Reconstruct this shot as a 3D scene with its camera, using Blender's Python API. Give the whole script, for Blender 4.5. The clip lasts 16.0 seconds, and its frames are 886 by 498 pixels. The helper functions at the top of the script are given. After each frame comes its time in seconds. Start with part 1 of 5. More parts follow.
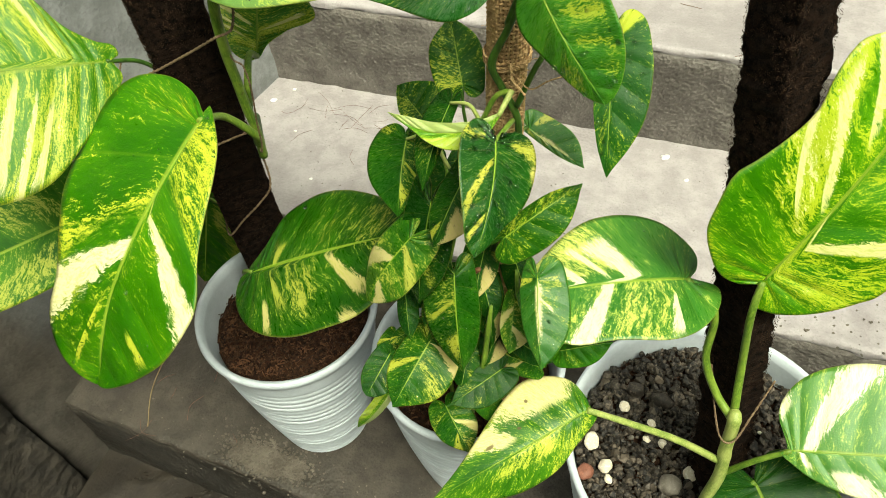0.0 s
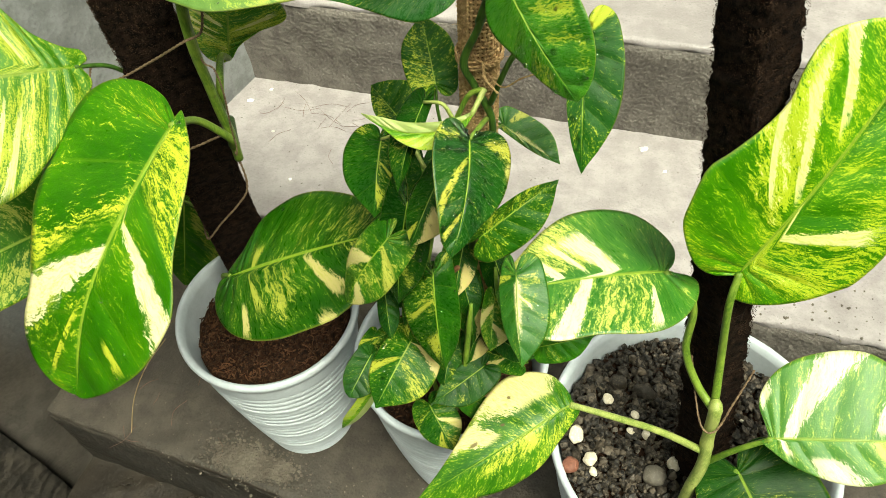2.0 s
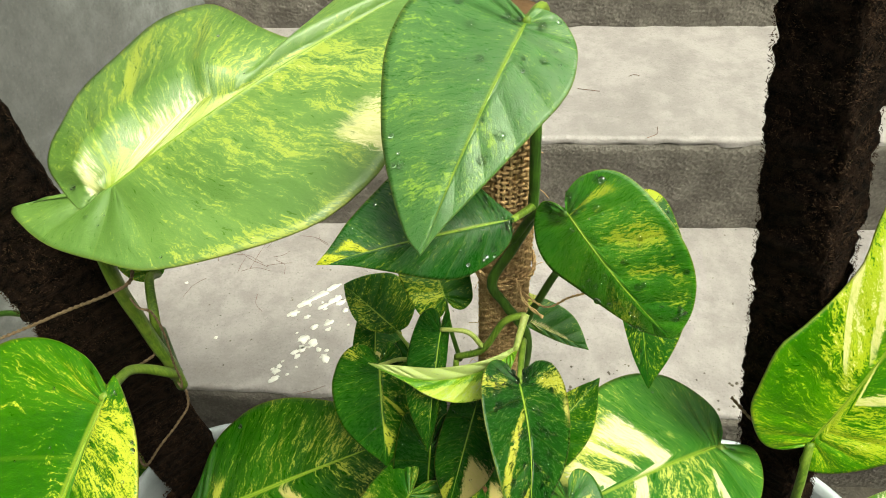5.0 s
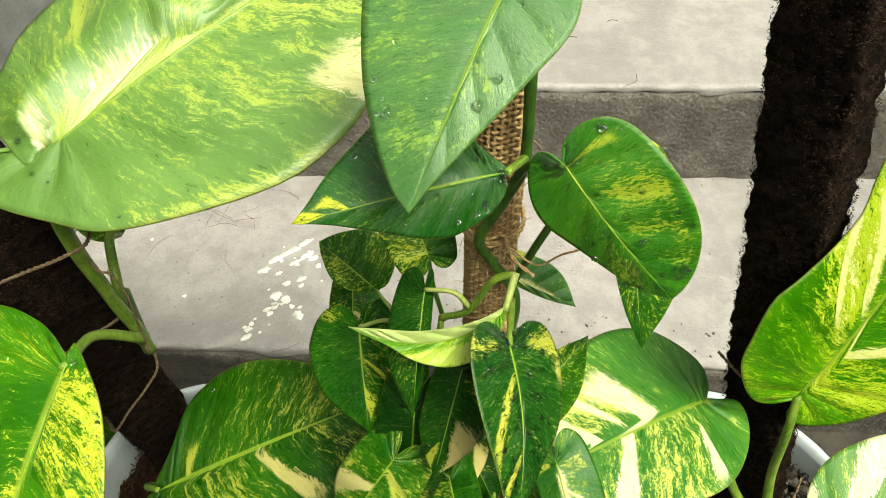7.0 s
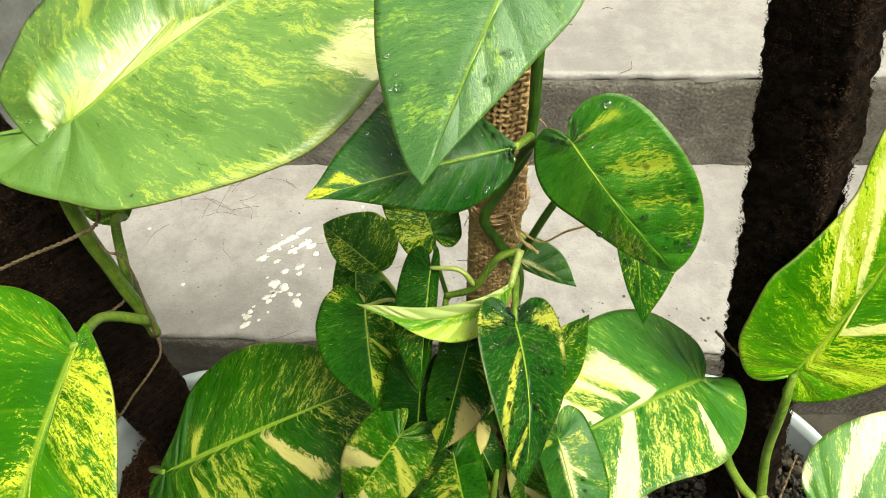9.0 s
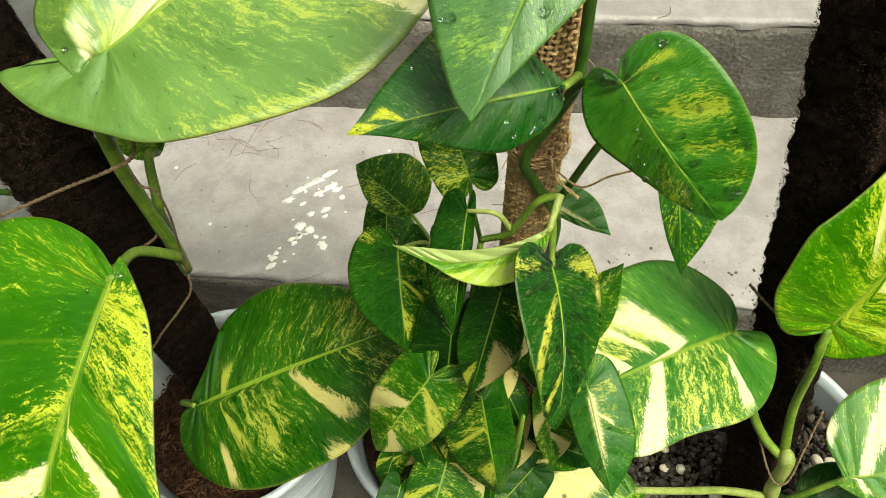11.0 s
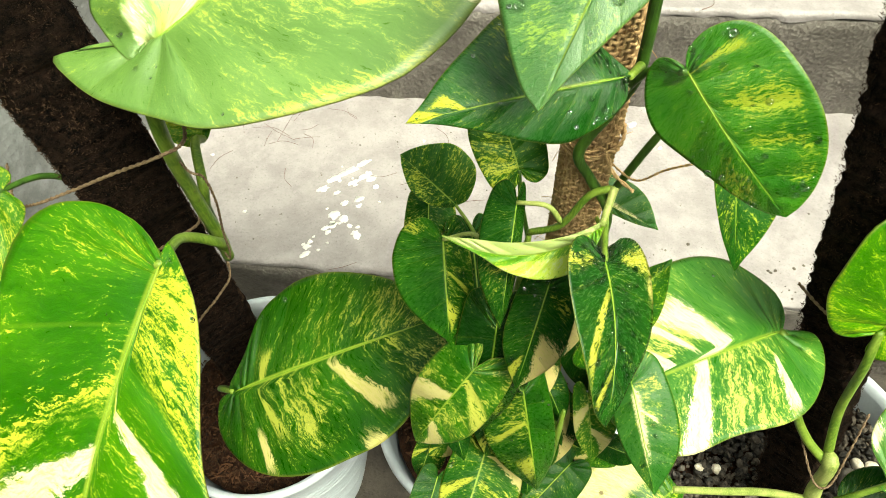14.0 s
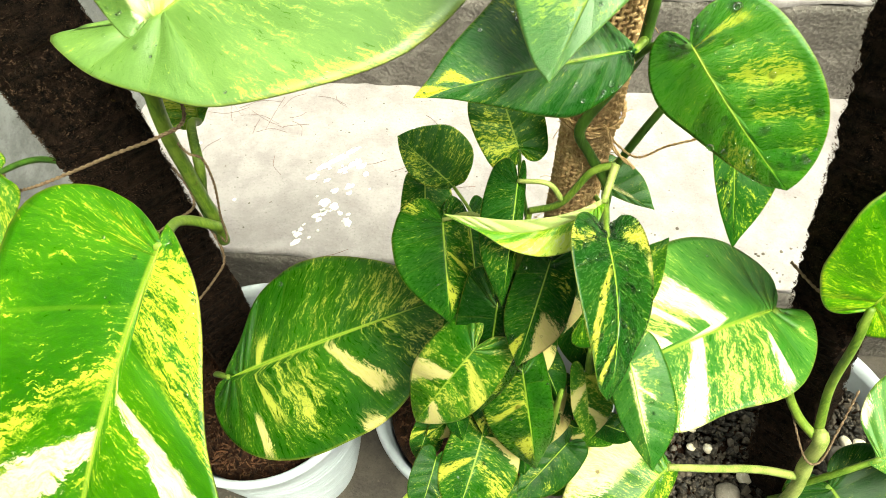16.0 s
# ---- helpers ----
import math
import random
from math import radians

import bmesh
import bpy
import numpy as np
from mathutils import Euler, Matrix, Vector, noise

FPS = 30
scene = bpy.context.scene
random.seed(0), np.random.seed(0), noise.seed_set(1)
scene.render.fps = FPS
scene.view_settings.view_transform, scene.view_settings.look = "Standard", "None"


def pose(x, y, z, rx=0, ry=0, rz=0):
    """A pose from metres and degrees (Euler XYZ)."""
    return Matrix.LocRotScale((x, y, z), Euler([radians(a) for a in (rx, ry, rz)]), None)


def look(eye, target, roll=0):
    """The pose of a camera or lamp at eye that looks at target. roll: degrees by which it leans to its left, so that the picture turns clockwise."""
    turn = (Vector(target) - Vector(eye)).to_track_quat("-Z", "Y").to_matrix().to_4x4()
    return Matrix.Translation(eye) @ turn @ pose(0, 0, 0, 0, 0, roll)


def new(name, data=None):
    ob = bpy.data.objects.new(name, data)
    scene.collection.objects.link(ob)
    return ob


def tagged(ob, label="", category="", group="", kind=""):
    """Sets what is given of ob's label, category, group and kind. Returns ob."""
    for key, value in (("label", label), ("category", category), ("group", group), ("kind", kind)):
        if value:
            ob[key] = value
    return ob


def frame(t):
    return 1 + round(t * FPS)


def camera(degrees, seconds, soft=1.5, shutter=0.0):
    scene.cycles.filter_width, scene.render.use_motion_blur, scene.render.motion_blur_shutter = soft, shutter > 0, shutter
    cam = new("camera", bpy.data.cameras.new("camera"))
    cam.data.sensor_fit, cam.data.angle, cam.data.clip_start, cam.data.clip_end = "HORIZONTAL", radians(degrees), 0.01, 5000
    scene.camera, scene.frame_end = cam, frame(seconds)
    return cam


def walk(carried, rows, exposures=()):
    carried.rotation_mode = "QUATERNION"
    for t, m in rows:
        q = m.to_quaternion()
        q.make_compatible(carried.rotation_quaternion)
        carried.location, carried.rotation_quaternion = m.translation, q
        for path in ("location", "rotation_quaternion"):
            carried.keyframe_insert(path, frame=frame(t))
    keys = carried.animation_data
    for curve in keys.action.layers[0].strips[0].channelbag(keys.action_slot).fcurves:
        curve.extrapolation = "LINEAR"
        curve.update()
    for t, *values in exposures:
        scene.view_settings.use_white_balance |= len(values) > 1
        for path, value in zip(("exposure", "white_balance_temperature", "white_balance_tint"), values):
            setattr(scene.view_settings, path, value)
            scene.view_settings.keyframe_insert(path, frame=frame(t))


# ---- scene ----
cam = camera(63.3, 16.0, soft=0.7)
PATH = [
    (0, (0.01, -0.016, 1.052), (-0.469, 1.138, -0.509), -3.9),
    (0.5, (0.014, -0.008, 1.05), (-0.462, 1.141, -0.516), -4.3),
    (1, (0.011, -0.008, 1.052), (-0.459, 1.148, -0.51), -4.1),
    (1.5, (0.013, -0.01, 1.052), (-0.441, 1.139, -0.521), -4.2),
    (2, (0.014, -0.011, 1.053), (-0.422, 1.146, -0.519), -3.9),
    (2.5, (0.014, -0.009, 1.051), (-0.448, 1.136, -0.522), -4.7),
    (3, (0.011, 0.001, 1.05), (-0.47, 1.167, -0.502), -4.8),
    (3.5, (-0.024, 0.032, 1.059), (-0.528, 1.238, -0.455), -5.4),
    (4, (-0.075, 0.073, 1.054), (-0.521, 1.311, -0.452), -5.6),
    (4.5, (-0.091, 0.103, 1.05), (-0.355, 1.422, -0.43), -3.8),
    (4.7, (-0.092, 0.111, 1.048), (-0.311, 1.45, -0.422), -3.7),
    (7, (-0.102, 0.137, 1.028), (-0.202, 1.379, -0.536), -1.2),
    (7.5, (-0.105, 0.134, 1.028), (-0.189, 1.374, -0.539), -0.6),
    (8, (-0.107, 0.135, 1.028), (-0.194, 1.38, -0.534), -0.7),
    (8.5, (-0.111, 0.132, 1.029), (-0.203, 1.371, -0.539), -0.8),
    (9, (-0.108, 0.127, 1.029), (-0.187, 1.353, -0.549), -0.8),
    (9.2, (-0.108, 0.126, 1.029), (-0.207, 1.353, -0.548), -1.6),
    (11.3, (-0.117, 0.127, 1.023), (-0.244, 1.226, -0.643), -1.5),
    (11.5, (-0.117, 0.127, 1.023), (-0.242, 1.229, -0.641), -1.6),
    (12, (-0.119, 0.124, 1.024), (-0.279, 1.217, -0.643), -2.6),
    (12.5, (-0.12, 0.122, 1.023), (-0.296, 1.205, -0.649), -3.0),
    (13, (-0.123, 0.123, 1.024), (-0.295, 1.212, -0.645), -2.6),
    (13.5, (-0.125, 0.127, 1.024), (-0.308, 1.225, -0.638), -2.9),
    (14, (-0.129, 0.128, 1.02), (-0.322, 1.207, -0.653), -3.4),
    (14.5, (-0.132, 0.125, 1.022), (-0.322, 1.218, -0.642), -3.2),
    (15, (-0.138, 0.119, 1.023), (-0.334, 1.212, -0.641), -3.4),
    (15.5, (-0.137, 0.121, 1.018), (-0.296, 1.178, -0.672), -2.8),
    (16, (-0.137, 0.121, 1.018), (-0.286, 1.184, -0.67), -2.1),
]
EXPOSURES = [(t, stops + 0.62, 7600, -8) for t, stops in ((0, 1.0), (1.0, 1.24), (1.5, 1.17), (2.0, 1.07), (3.0, 0.98), (4.5, 0.85), (8.0, 0.97), (9.2, 0.97), (11.4, 0.78), (12.0, 0.98), (12.5, 1.22), (14.5, 1.33), (15.2, 1.42), (16.0, 1.62))]
walk(cam, [(t, look(eye, target, roll)) for t, eye, target, roll in PATH], EXPOSURES)

# ---- world, sun, exposure ----
world = bpy.data.worlds.new("overcast_sky")
scene.world = world
world.use_nodes = True
wn, wl = world.node_tree.nodes, world.node_tree.links
sky = wn.new("ShaderNodeTexSky")
sky.sky_type, sky.sun_disc = "NISHITA", False
sky.sun_elevation, sky.sun_rotation = radians(60), radians(132)
sky.air_density, sky.dust_density, sky.ozone_density = 1.0, 4.0, 1.0
grey = wn.new("ShaderNodeHueSaturation")
grey.inputs["Saturation"].default_value = 0.22
wl.new(sky.outputs[0], grey.inputs["Color"])
wl.new(grey.outputs[0], wn["Background"].inputs["Color"])
wn["Background"].inputs["Strength"].default_value = 0.12
sun = new("sun", bpy.data.lights.new("sun", "SUN"))
sun.data.energy, sun.data.angle, sun.data.color = 1.5, radians(25), (1.0, 0.97, 0.93)
sun.matrix_world = look((1.1, -1.0, 2.6), (0, 0, 0))


# ---- materials ----
class Nodes:
    """Short names for the nodes of one material."""

    def __init__(self, name):
        self.mat = bpy.data.materials.new(name)
        self.mat.use_nodes = True
        self.t = self.mat.node_tree
        self.bsdf = self.t.nodes["Principled BSDF"]
        self.out = self.t.nodes["Material Output"]

    def link(self, a, b):
        self.t.links.new(a, b)

    def put(self, socket, v):
        if isinstance(v, bpy.types.NodeSocket):
            self.link(v, socket)
        else:
            socket.default_value = v

    def maths(self, op, a, b=0.0, c=0.0, clamp=False):
        n = self.t.nodes.new("ShaderNodeMath")
        n.operation, n.use_clamp = op, clamp
        for s, v in zip(n.inputs, (a, b, c)):
            self.put(s, v)
        return n.outputs[0]

    def ramp(self, v, lo, hi, a=0.0, b=1.0):
        n = self.t.nodes.new("ShaderNodeMapRange")
        n.interpolation_type = "SMOOTHSTEP"
        for s, w in zip(n.inputs, (v, lo, hi, a, b)):
            self.put(s, w)
        return n.outputs[0]

    def noise(self, vec, scale=1.0, detail=4.0, rough=0.55, distort=0.0):
        n = self.t.nodes.new("ShaderNodeTexNoise")
        self.put(n.inputs["Vector"], vec)
        for k, v in (("Scale", scale), ("Detail", detail), ("Roughness", rough), ("Distortion", distort)):
            n.inputs[k].default_value = v
        return n.outputs["Fac"]

    def voronoi(self, vec, scale, feature="F1", out="Distance"):
        n = self.t.nodes.new("ShaderNodeTexVoronoi")
        n.feature = feature
        self.put(n.inputs["Vector"], vec)
        n.inputs["Scale"].default_value = scale
        return n.outputs[out]

    def mix(self, f, a, b):
        n = self.t.nodes.new("ShaderNodeMix")
        n.data_type = "RGBA"
        self.put(n.inputs[0], f)
        for s, v in ((n.inputs[6], a), (n.inputs[7], b)):
            self.put(s, v if isinstance(v, bpy.types.NodeSocket) else (*v[:3], 1.0))
        return n.outputs[2]

    def xyz(self, x, y, z):
        n = self.t.nodes.new("ShaderNodeCombineXYZ")
        for s, v in zip(n.inputs, (x, y, z)):
            self.put(s, v)
        return n.outputs[0]

    def place(self):
        return self.t.nodes.new("ShaderNodeNewGeometry").outputs["Position"]

    def local(self):
        return self.t.nodes.new("ShaderNodeTexCoord").outputs["Object"]

    def rand(self):
        return self.t.nodes.new("ShaderNodeObjectInfo").outputs["Random"]

    def island(self):
        return self.t.nodes.new("ShaderNodeNewGeometry").outputs["Random Per Island"]

    def uv(self):
        n = self.t.nodes.new("ShaderNodeSeparateXYZ")
        self.link(self.t.nodes.new("ShaderNodeTexCoord").outputs["UV"], n.inputs[0])
        return n.outputs[0], n.outputs[1]

    def finish(self, colour, rough=0.6, bump=None, strength=0.3, depth=0.002, spec=0.5):
        self.put(self.bsdf.inputs["Base Color"], colour if isinstance(colour, bpy.types.NodeSocket) else (*colour[:3], 1.0))
        self.put(self.bsdf.inputs["Roughness"], rough)
        self.bsdf.inputs["Specular IOR Level"].default_value = spec
        if bump is not None:
            n = self.t.nodes.new("ShaderNodeBump")
            n.inputs["Strength"].default_value, n.inputs["Distance"].default_value = strength, depth
            self.link(bump, n.inputs["Height"])
            self.link(n.outputs[0], self.bsdf.inputs["Normal"])
        return self.mat


def concrete(name, light, dark, wet, coarse=1.0, rough=(0.45, 0.8), depth=0.002, grain=0.35, damp_shade=None):
    """Cement screed: broad damp stains, mottling, trowel grain and fine grit. The last argument gives the centre, half
    sizes and colour of one patch darkened for damp and shade.
    """
    m = Nodes(name)
    p = m.place()
    broad = m.noise(p, 4.0, 5, 0.6, 0.8)
    mottle = m.noise(p, 26.0, 6, 0.65)
    grit = m.noise(p, 320.0 / coarse, 4, 0.7)
    pits = m.voronoi(p, 170.0 / coarse)
    c = m.mix(m.ramp(mottle, 0.35, 0.65), dark, light)
    c = m.mix(m.ramp(broad, 0.48, 0.68, 0.0, 0.75), c, wet)
    c = m.mix(m.ramp(grit, 0.54, 0.70, 0.0, grain), c, tuple(0.4 * v for v in dark))
    c = m.mix(m.ramp(grit, 0.44, 0.32, 0.0, grain * 0.6), c, tuple(min(0.8, 1.25 * v) for v in light))
    if damp_shade:
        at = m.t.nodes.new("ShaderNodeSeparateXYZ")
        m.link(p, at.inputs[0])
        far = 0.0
        for axis, centre, half in zip(at.outputs, *damp_shade[:2]):
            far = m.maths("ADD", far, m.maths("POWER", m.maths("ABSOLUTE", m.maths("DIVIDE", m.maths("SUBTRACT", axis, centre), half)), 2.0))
        dim = m.ramp(m.maths("ADD", m.maths("SQRT", far), m.maths("MULTIPLY", m.maths("SUBTRACT", broad, 0.5), 1.2)), 1.25, 0.75, 0.0, 0.92)
        c = m.mix(dim, c, m.mix(m.ramp(mottle, 0.35, 0.65), damp_shade[2], tuple(1.9 * v for v in damp_shade[2])))
    h = m.maths("ADD", m.maths("MULTIPLY", grit, 0.6), m.maths("ADD", m.maths("MULTIPLY", mottle, 0.35), m.maths("MULTIPLY", pits, 0.8)))
    r = m.ramp(broad, 0.42, 0.66, rough[1], rough[0])
    return m.finish(c, r, h, 0.6, depth)


def leaf_material(name, dark, mid, yellow, cream, amount, bands=(), creamy=0.1, gloss=0.30, veins=20.0, spec=0.4, wander=0.0, spots=(), thin=0.19):
    """A variegated leaf: mottled streaks that run out along the side veins from the midrib, fine speckle and sectors of their own.
    bands: (side, centre and half width on the midrib, the same on the margin, from, to (0 midrib, 1 margin), tone); the tone is cream "c",
    yellow "y", or a number by which the sector is more or less mottled. wander shifts the sectors from leaf to leaf. spots: brown (along, out, radius)."""
    m = Nodes(name)
    dark, mid = ((1.2 * r, 1.3 * g, 0.9 * b) for r, g, b in (dark, mid))
    cream = tuple(0.93 * k for k in cream)
    v, y = m.uv()
    lat = m.maths("MULTIPLY", m.maths("SUBTRACT", y, 0.5), 2.0)
    out = m.maths("ABSOLUTE", lat)
    side = m.maths("SIGN", lat)
    rnd = m.rand()
    shift = m.maths("ADD", m.maths("MULTIPLY", rnd, 37.0), m.maths("MULTIPLY", side, 5.3))
    bent = m.maths("ADD", v, m.maths("MULTIPLY", m.maths("SUBTRACT", m.noise(m.xyz(m.maths("MULTIPLY", v, 9.0), m.maths("MULTIPLY", out, 3.0), shift), 1.0, 3, 0.55), 0.5), 0.05))
    streak = m.noise(m.xyz(m.maths("MULTIPLY", bent, veins * 2.8), m.maths("MULTIPLY", out, 2.4), shift), 1.0, 7, 0.74)
    fine = m.noise(m.xyz(m.maths("MULTIPLY", bent, veins * 7.5), m.maths("MULTIPLY", out, 6.5), shift), 1.0, 6, 0.76)
    broad = m.noise(m.xyz(m.maths("MULTIPLY", v, 6.0), m.maths("MULTIPLY", out, 1.1), m.maths("ADD", shift, 9.0)), 1.0, 2, 0.5)
    grain = m.noise(m.local(), 640.0, 4, 0.7)
    speck = m.noise(m.xyz(m.maths("MULTIPLY", bent, 120.0), m.maths("MULTIPLY", out, 40.0), shift), 1.0, 3, 0.6)
    s = m.maths("ADD", m.maths("MULTIPLY", streak, 0.42), m.maths("ADD", m.maths("MULTIPLY", fine, 0.52), m.maths("MULTIPLY", grain, 0.26)))
    s = m.maths("ADD", m.maths("SUBTRACT", s, 0.10), m.maths("MULTIPLY", m.maths("SUBTRACT", broad, 0.5), 0.20))
    wob = m.maths("ADD", m.maths("MULTIPLY", m.maths("SUBTRACT", streak, 0.5), 0.09), m.maths("ADD", m.maths("MULTIPLY", m.maths("SUBTRACT", fine, 0.5), 0.11), m.maths("MULTIPLY", m.maths("SUBTRACT", grain, 0.5), 0.05)))
    vw = m.maths("ADD", v, wob)
    if wander:
        vw = m.maths("ADD", vw, m.maths("MULTIPLY", m.maths("SUBTRACT", m.maths("FRACT", m.maths("MULTIPLY", rnd, 7.31)), 0.5), wander))
    vc = m.maths("SUBTRACT", vw, m.maths("MULTIPLY", wob, 0.8))
    ow = m.maths("ADD", out, m.maths("MULTIPLY", m.maths("SUBTRACT", fine, 0.5), 0.5))

    ragged = m.maths("ADD", m.maths("MULTIPLY", m.maths("SUBTRACT", streak, 0.5), 2.2), m.maths("ADD", m.maths("MULTIPLY", m.maths("SUBTRACT", fine, 0.5), 3.0), m.maths("MULTIPLY", m.maths("SUBTRACT", grain, 0.5), 1.0)))

    def sector(which, c0, h0, c1, h1, o0, o1, soft):
        d = m.maths("ABSOLUTE", m.maths("SUBTRACT", vw if soft > 0.01 else vc, m.maths("MULTIPLY_ADD", out, c1 - c0, c0)))
        half = m.maths("MULTIPLY_ADD", out, h1 - h0, h0)
        if soft > 0.01:
            f = m.ramp(m.maths("SUBTRACT", d, half), soft, -soft)
        else:
            f = m.ramp(m.maths("ADD", m.maths("DIVIDE", d, half), ragged), 1.22, 0.86)
        f = m.maths("MULTIPLY", f, m.maths("GREATER_THAN", m.maths("MULTIPLY", side, which), 0.0))
        if o0 > 0:
            f = m.maths("MULTIPLY", f, m.ramp(ow, o0 - 0.06, o0 + 0.10))
        if o1 < 1:
            f = m.maths("MULTIPLY", f, m.ramp(ow, o1 + 0.06, o1 - 0.10))
        return f

    more = amount
    for *where, tone in bands:
        if not isinstance(tone, str):
            more = m.maths("MULTIPLY_ADD", sector(*where, 0.045), tone, more)
    s = m.maths("ADD", s, m.maths("MULTIPLY", more, 0.24))
    c = m.mix(m.ramp(m.maths("ADD", m.maths("MULTIPLY", broad, 0.45), m.maths("ADD", m.maths("MULTIPLY", streak, 0.3), m.maths("MULTIPLY", fine, 0.25))), 0.38, 0.62), dark, mid)
    pale = tuple(0.66 * p + 0.34 * q for p, q in zip(mid, yellow))
    c = m.mix(m.ramp(s, 0.625, 0.66, 0.0, 0.65), c, pale)
    c = m.mix(m.ramp(s, 0.66, 0.70, 0.0, 0.95), c, yellow)
    c = m.mix(m.ramp(s, 0.80 - 0.12 * creamy, 0.86 - 0.12 * creamy), c, cream)
    fleck = m.maths("ADD", m.maths("MULTIPLY", fine, 0.62), m.maths("ADD", m.maths("MULTIPLY", speck, 0.28), m.maths("MULTIPLY", broad, 0.10)))
    c = m.mix(m.ramp(fleck, 0.568, 0.612, 0.0, 0.7), c, pale)
    c = m.mix(m.ramp(fleck, 0.605, 0.645, 0.0, 0.75), c, yellow)
    for *where, tone in bands:
        if isinstance(tone, str):
            f = sector(*where, 0.006)
            f = m.maths("MULTIPLY", f, m.ramp(m.maths("ADD", m.maths("MULTIPLY", streak, 0.55), m.maths("MULTIPLY", fine, 0.45)), *((0.42, 0.49) if tone == "y" else (0.35, 0.42))))
            tint = m.mix(m.ramp(fine, 0.40, 0.66, 0.0, 0.55), yellow if tone == "y" else cream, yellow)
            c = m.mix(f, c, tint)
    wave = m.maths("ABSOLUTE", m.maths("SINE", m.maths("ADD", m.maths("MULTIPLY", v, 9 * math.pi), m.maths("MULTIPLY", side, 0.6))))
    c = m.mix(m.ramp(wave, 0.10, 0.015, 0.0, 0.16), c, pale)
    c = m.mix(m.ramp(out, 0.035, 0.012, 0.0, 0.7), c, (0.26, 0.36, 0.04))
    c = m.mix(m.ramp(out, 0.975, 0.995, 0.0, 0.45), c, (0.20, 0.22, 0.03))
    for at, across, size in spots:
        far = m.maths("SQRT", m.maths("ADD", m.maths("POWER", m.maths("SUBTRACT", v, at), 2.0), m.maths("POWER", m.maths("MULTIPLY", m.maths("SUBTRACT", lat, across), 0.25), 2.0)))
        c = m.mix(m.ramp(m.maths("ADD", far, m.maths("MULTIPLY", m.maths("SUBTRACT", grain, 0.5), 0.02)), size, size * 0.4, 0.0, 0.85), c, (0.10, 0.06, 0.02))
    h = m.maths("ADD", m.maths("MULTIPLY", wave, 0.8), m.maths("ADD", m.maths("MULTIPLY", fine, 0.45), m.maths("MULTIPLY", grain, 0.35)))
    m.finish(c, m.ramp(fine, 0.3, 0.7, gloss - 0.06, gloss + 0.12), h, 0.45, 0.0016, spec)
    back = m.t.nodes.new("ShaderNodeBsdfTranslucent")
    m.link(c, back.inputs["Color"])
    both = m.t.nodes.new("ShaderNodeMixShader")
    both.inputs[0].default_value = thin
    m.link(m.bsdf.outputs[0], both.inputs[1])
    m.link(back.outputs[0], both.inputs[2])
    m.link(both.outputs[0], m.out.inputs["Surface"])
    return m.mat


def stem_material(name, light, dark):
    """A stalk: blotches, and fine pale lines along it."""
    m = Nodes(name)
    p = m.local()
    n = m.noise(p, 60.0, 4, 0.6)
    scale = m.t.nodes.new("ShaderNodeVectorMath")
    scale.operation = "MULTIPLY"
    m.link(p, scale.inputs[0])
    scale.inputs[1].default_value = (900.0, 900.0, 60.0)
    lines = m.noise(scale.outputs[0], 1.0, 3, 0.6)
    c = m.mix(m.ramp(n, 0.35, 0.65), dark, light)
    c = m.mix(m.ramp(lines, 0.48, 0.62, 0.0, 0.4), c, tuple(min(1.0, 1.4 * v + 0.004) for v in light))
    c = m.mix(m.ramp(m.noise(p, 210.0, 3, 0.6), 0.66, 0.72, 0.0, 0.5), c, (0.09, 0.06, 0.025))
    return m.finish(c, 0.40, lines, 0.3, 0.001, 0.3)


def plain(name, light, dark, scale, rough, bump=0.3, depth=0.001, spec=0.5):
    m = Nodes(name)
    p = m.place()
    n = m.noise(p, scale, 5, 0.65)
    n2 = m.noise(p, scale * 7, 4, 0.65)
    f = m.ramp(m.maths("ADD", m.maths("MULTIPLY", n, 0.6), m.maths("MULTIPLY", n2, 0.4)), 0.36, 0.64)
    return m.finish(m.mix(f, dark, light), rough, n2, bump, depth, spec)


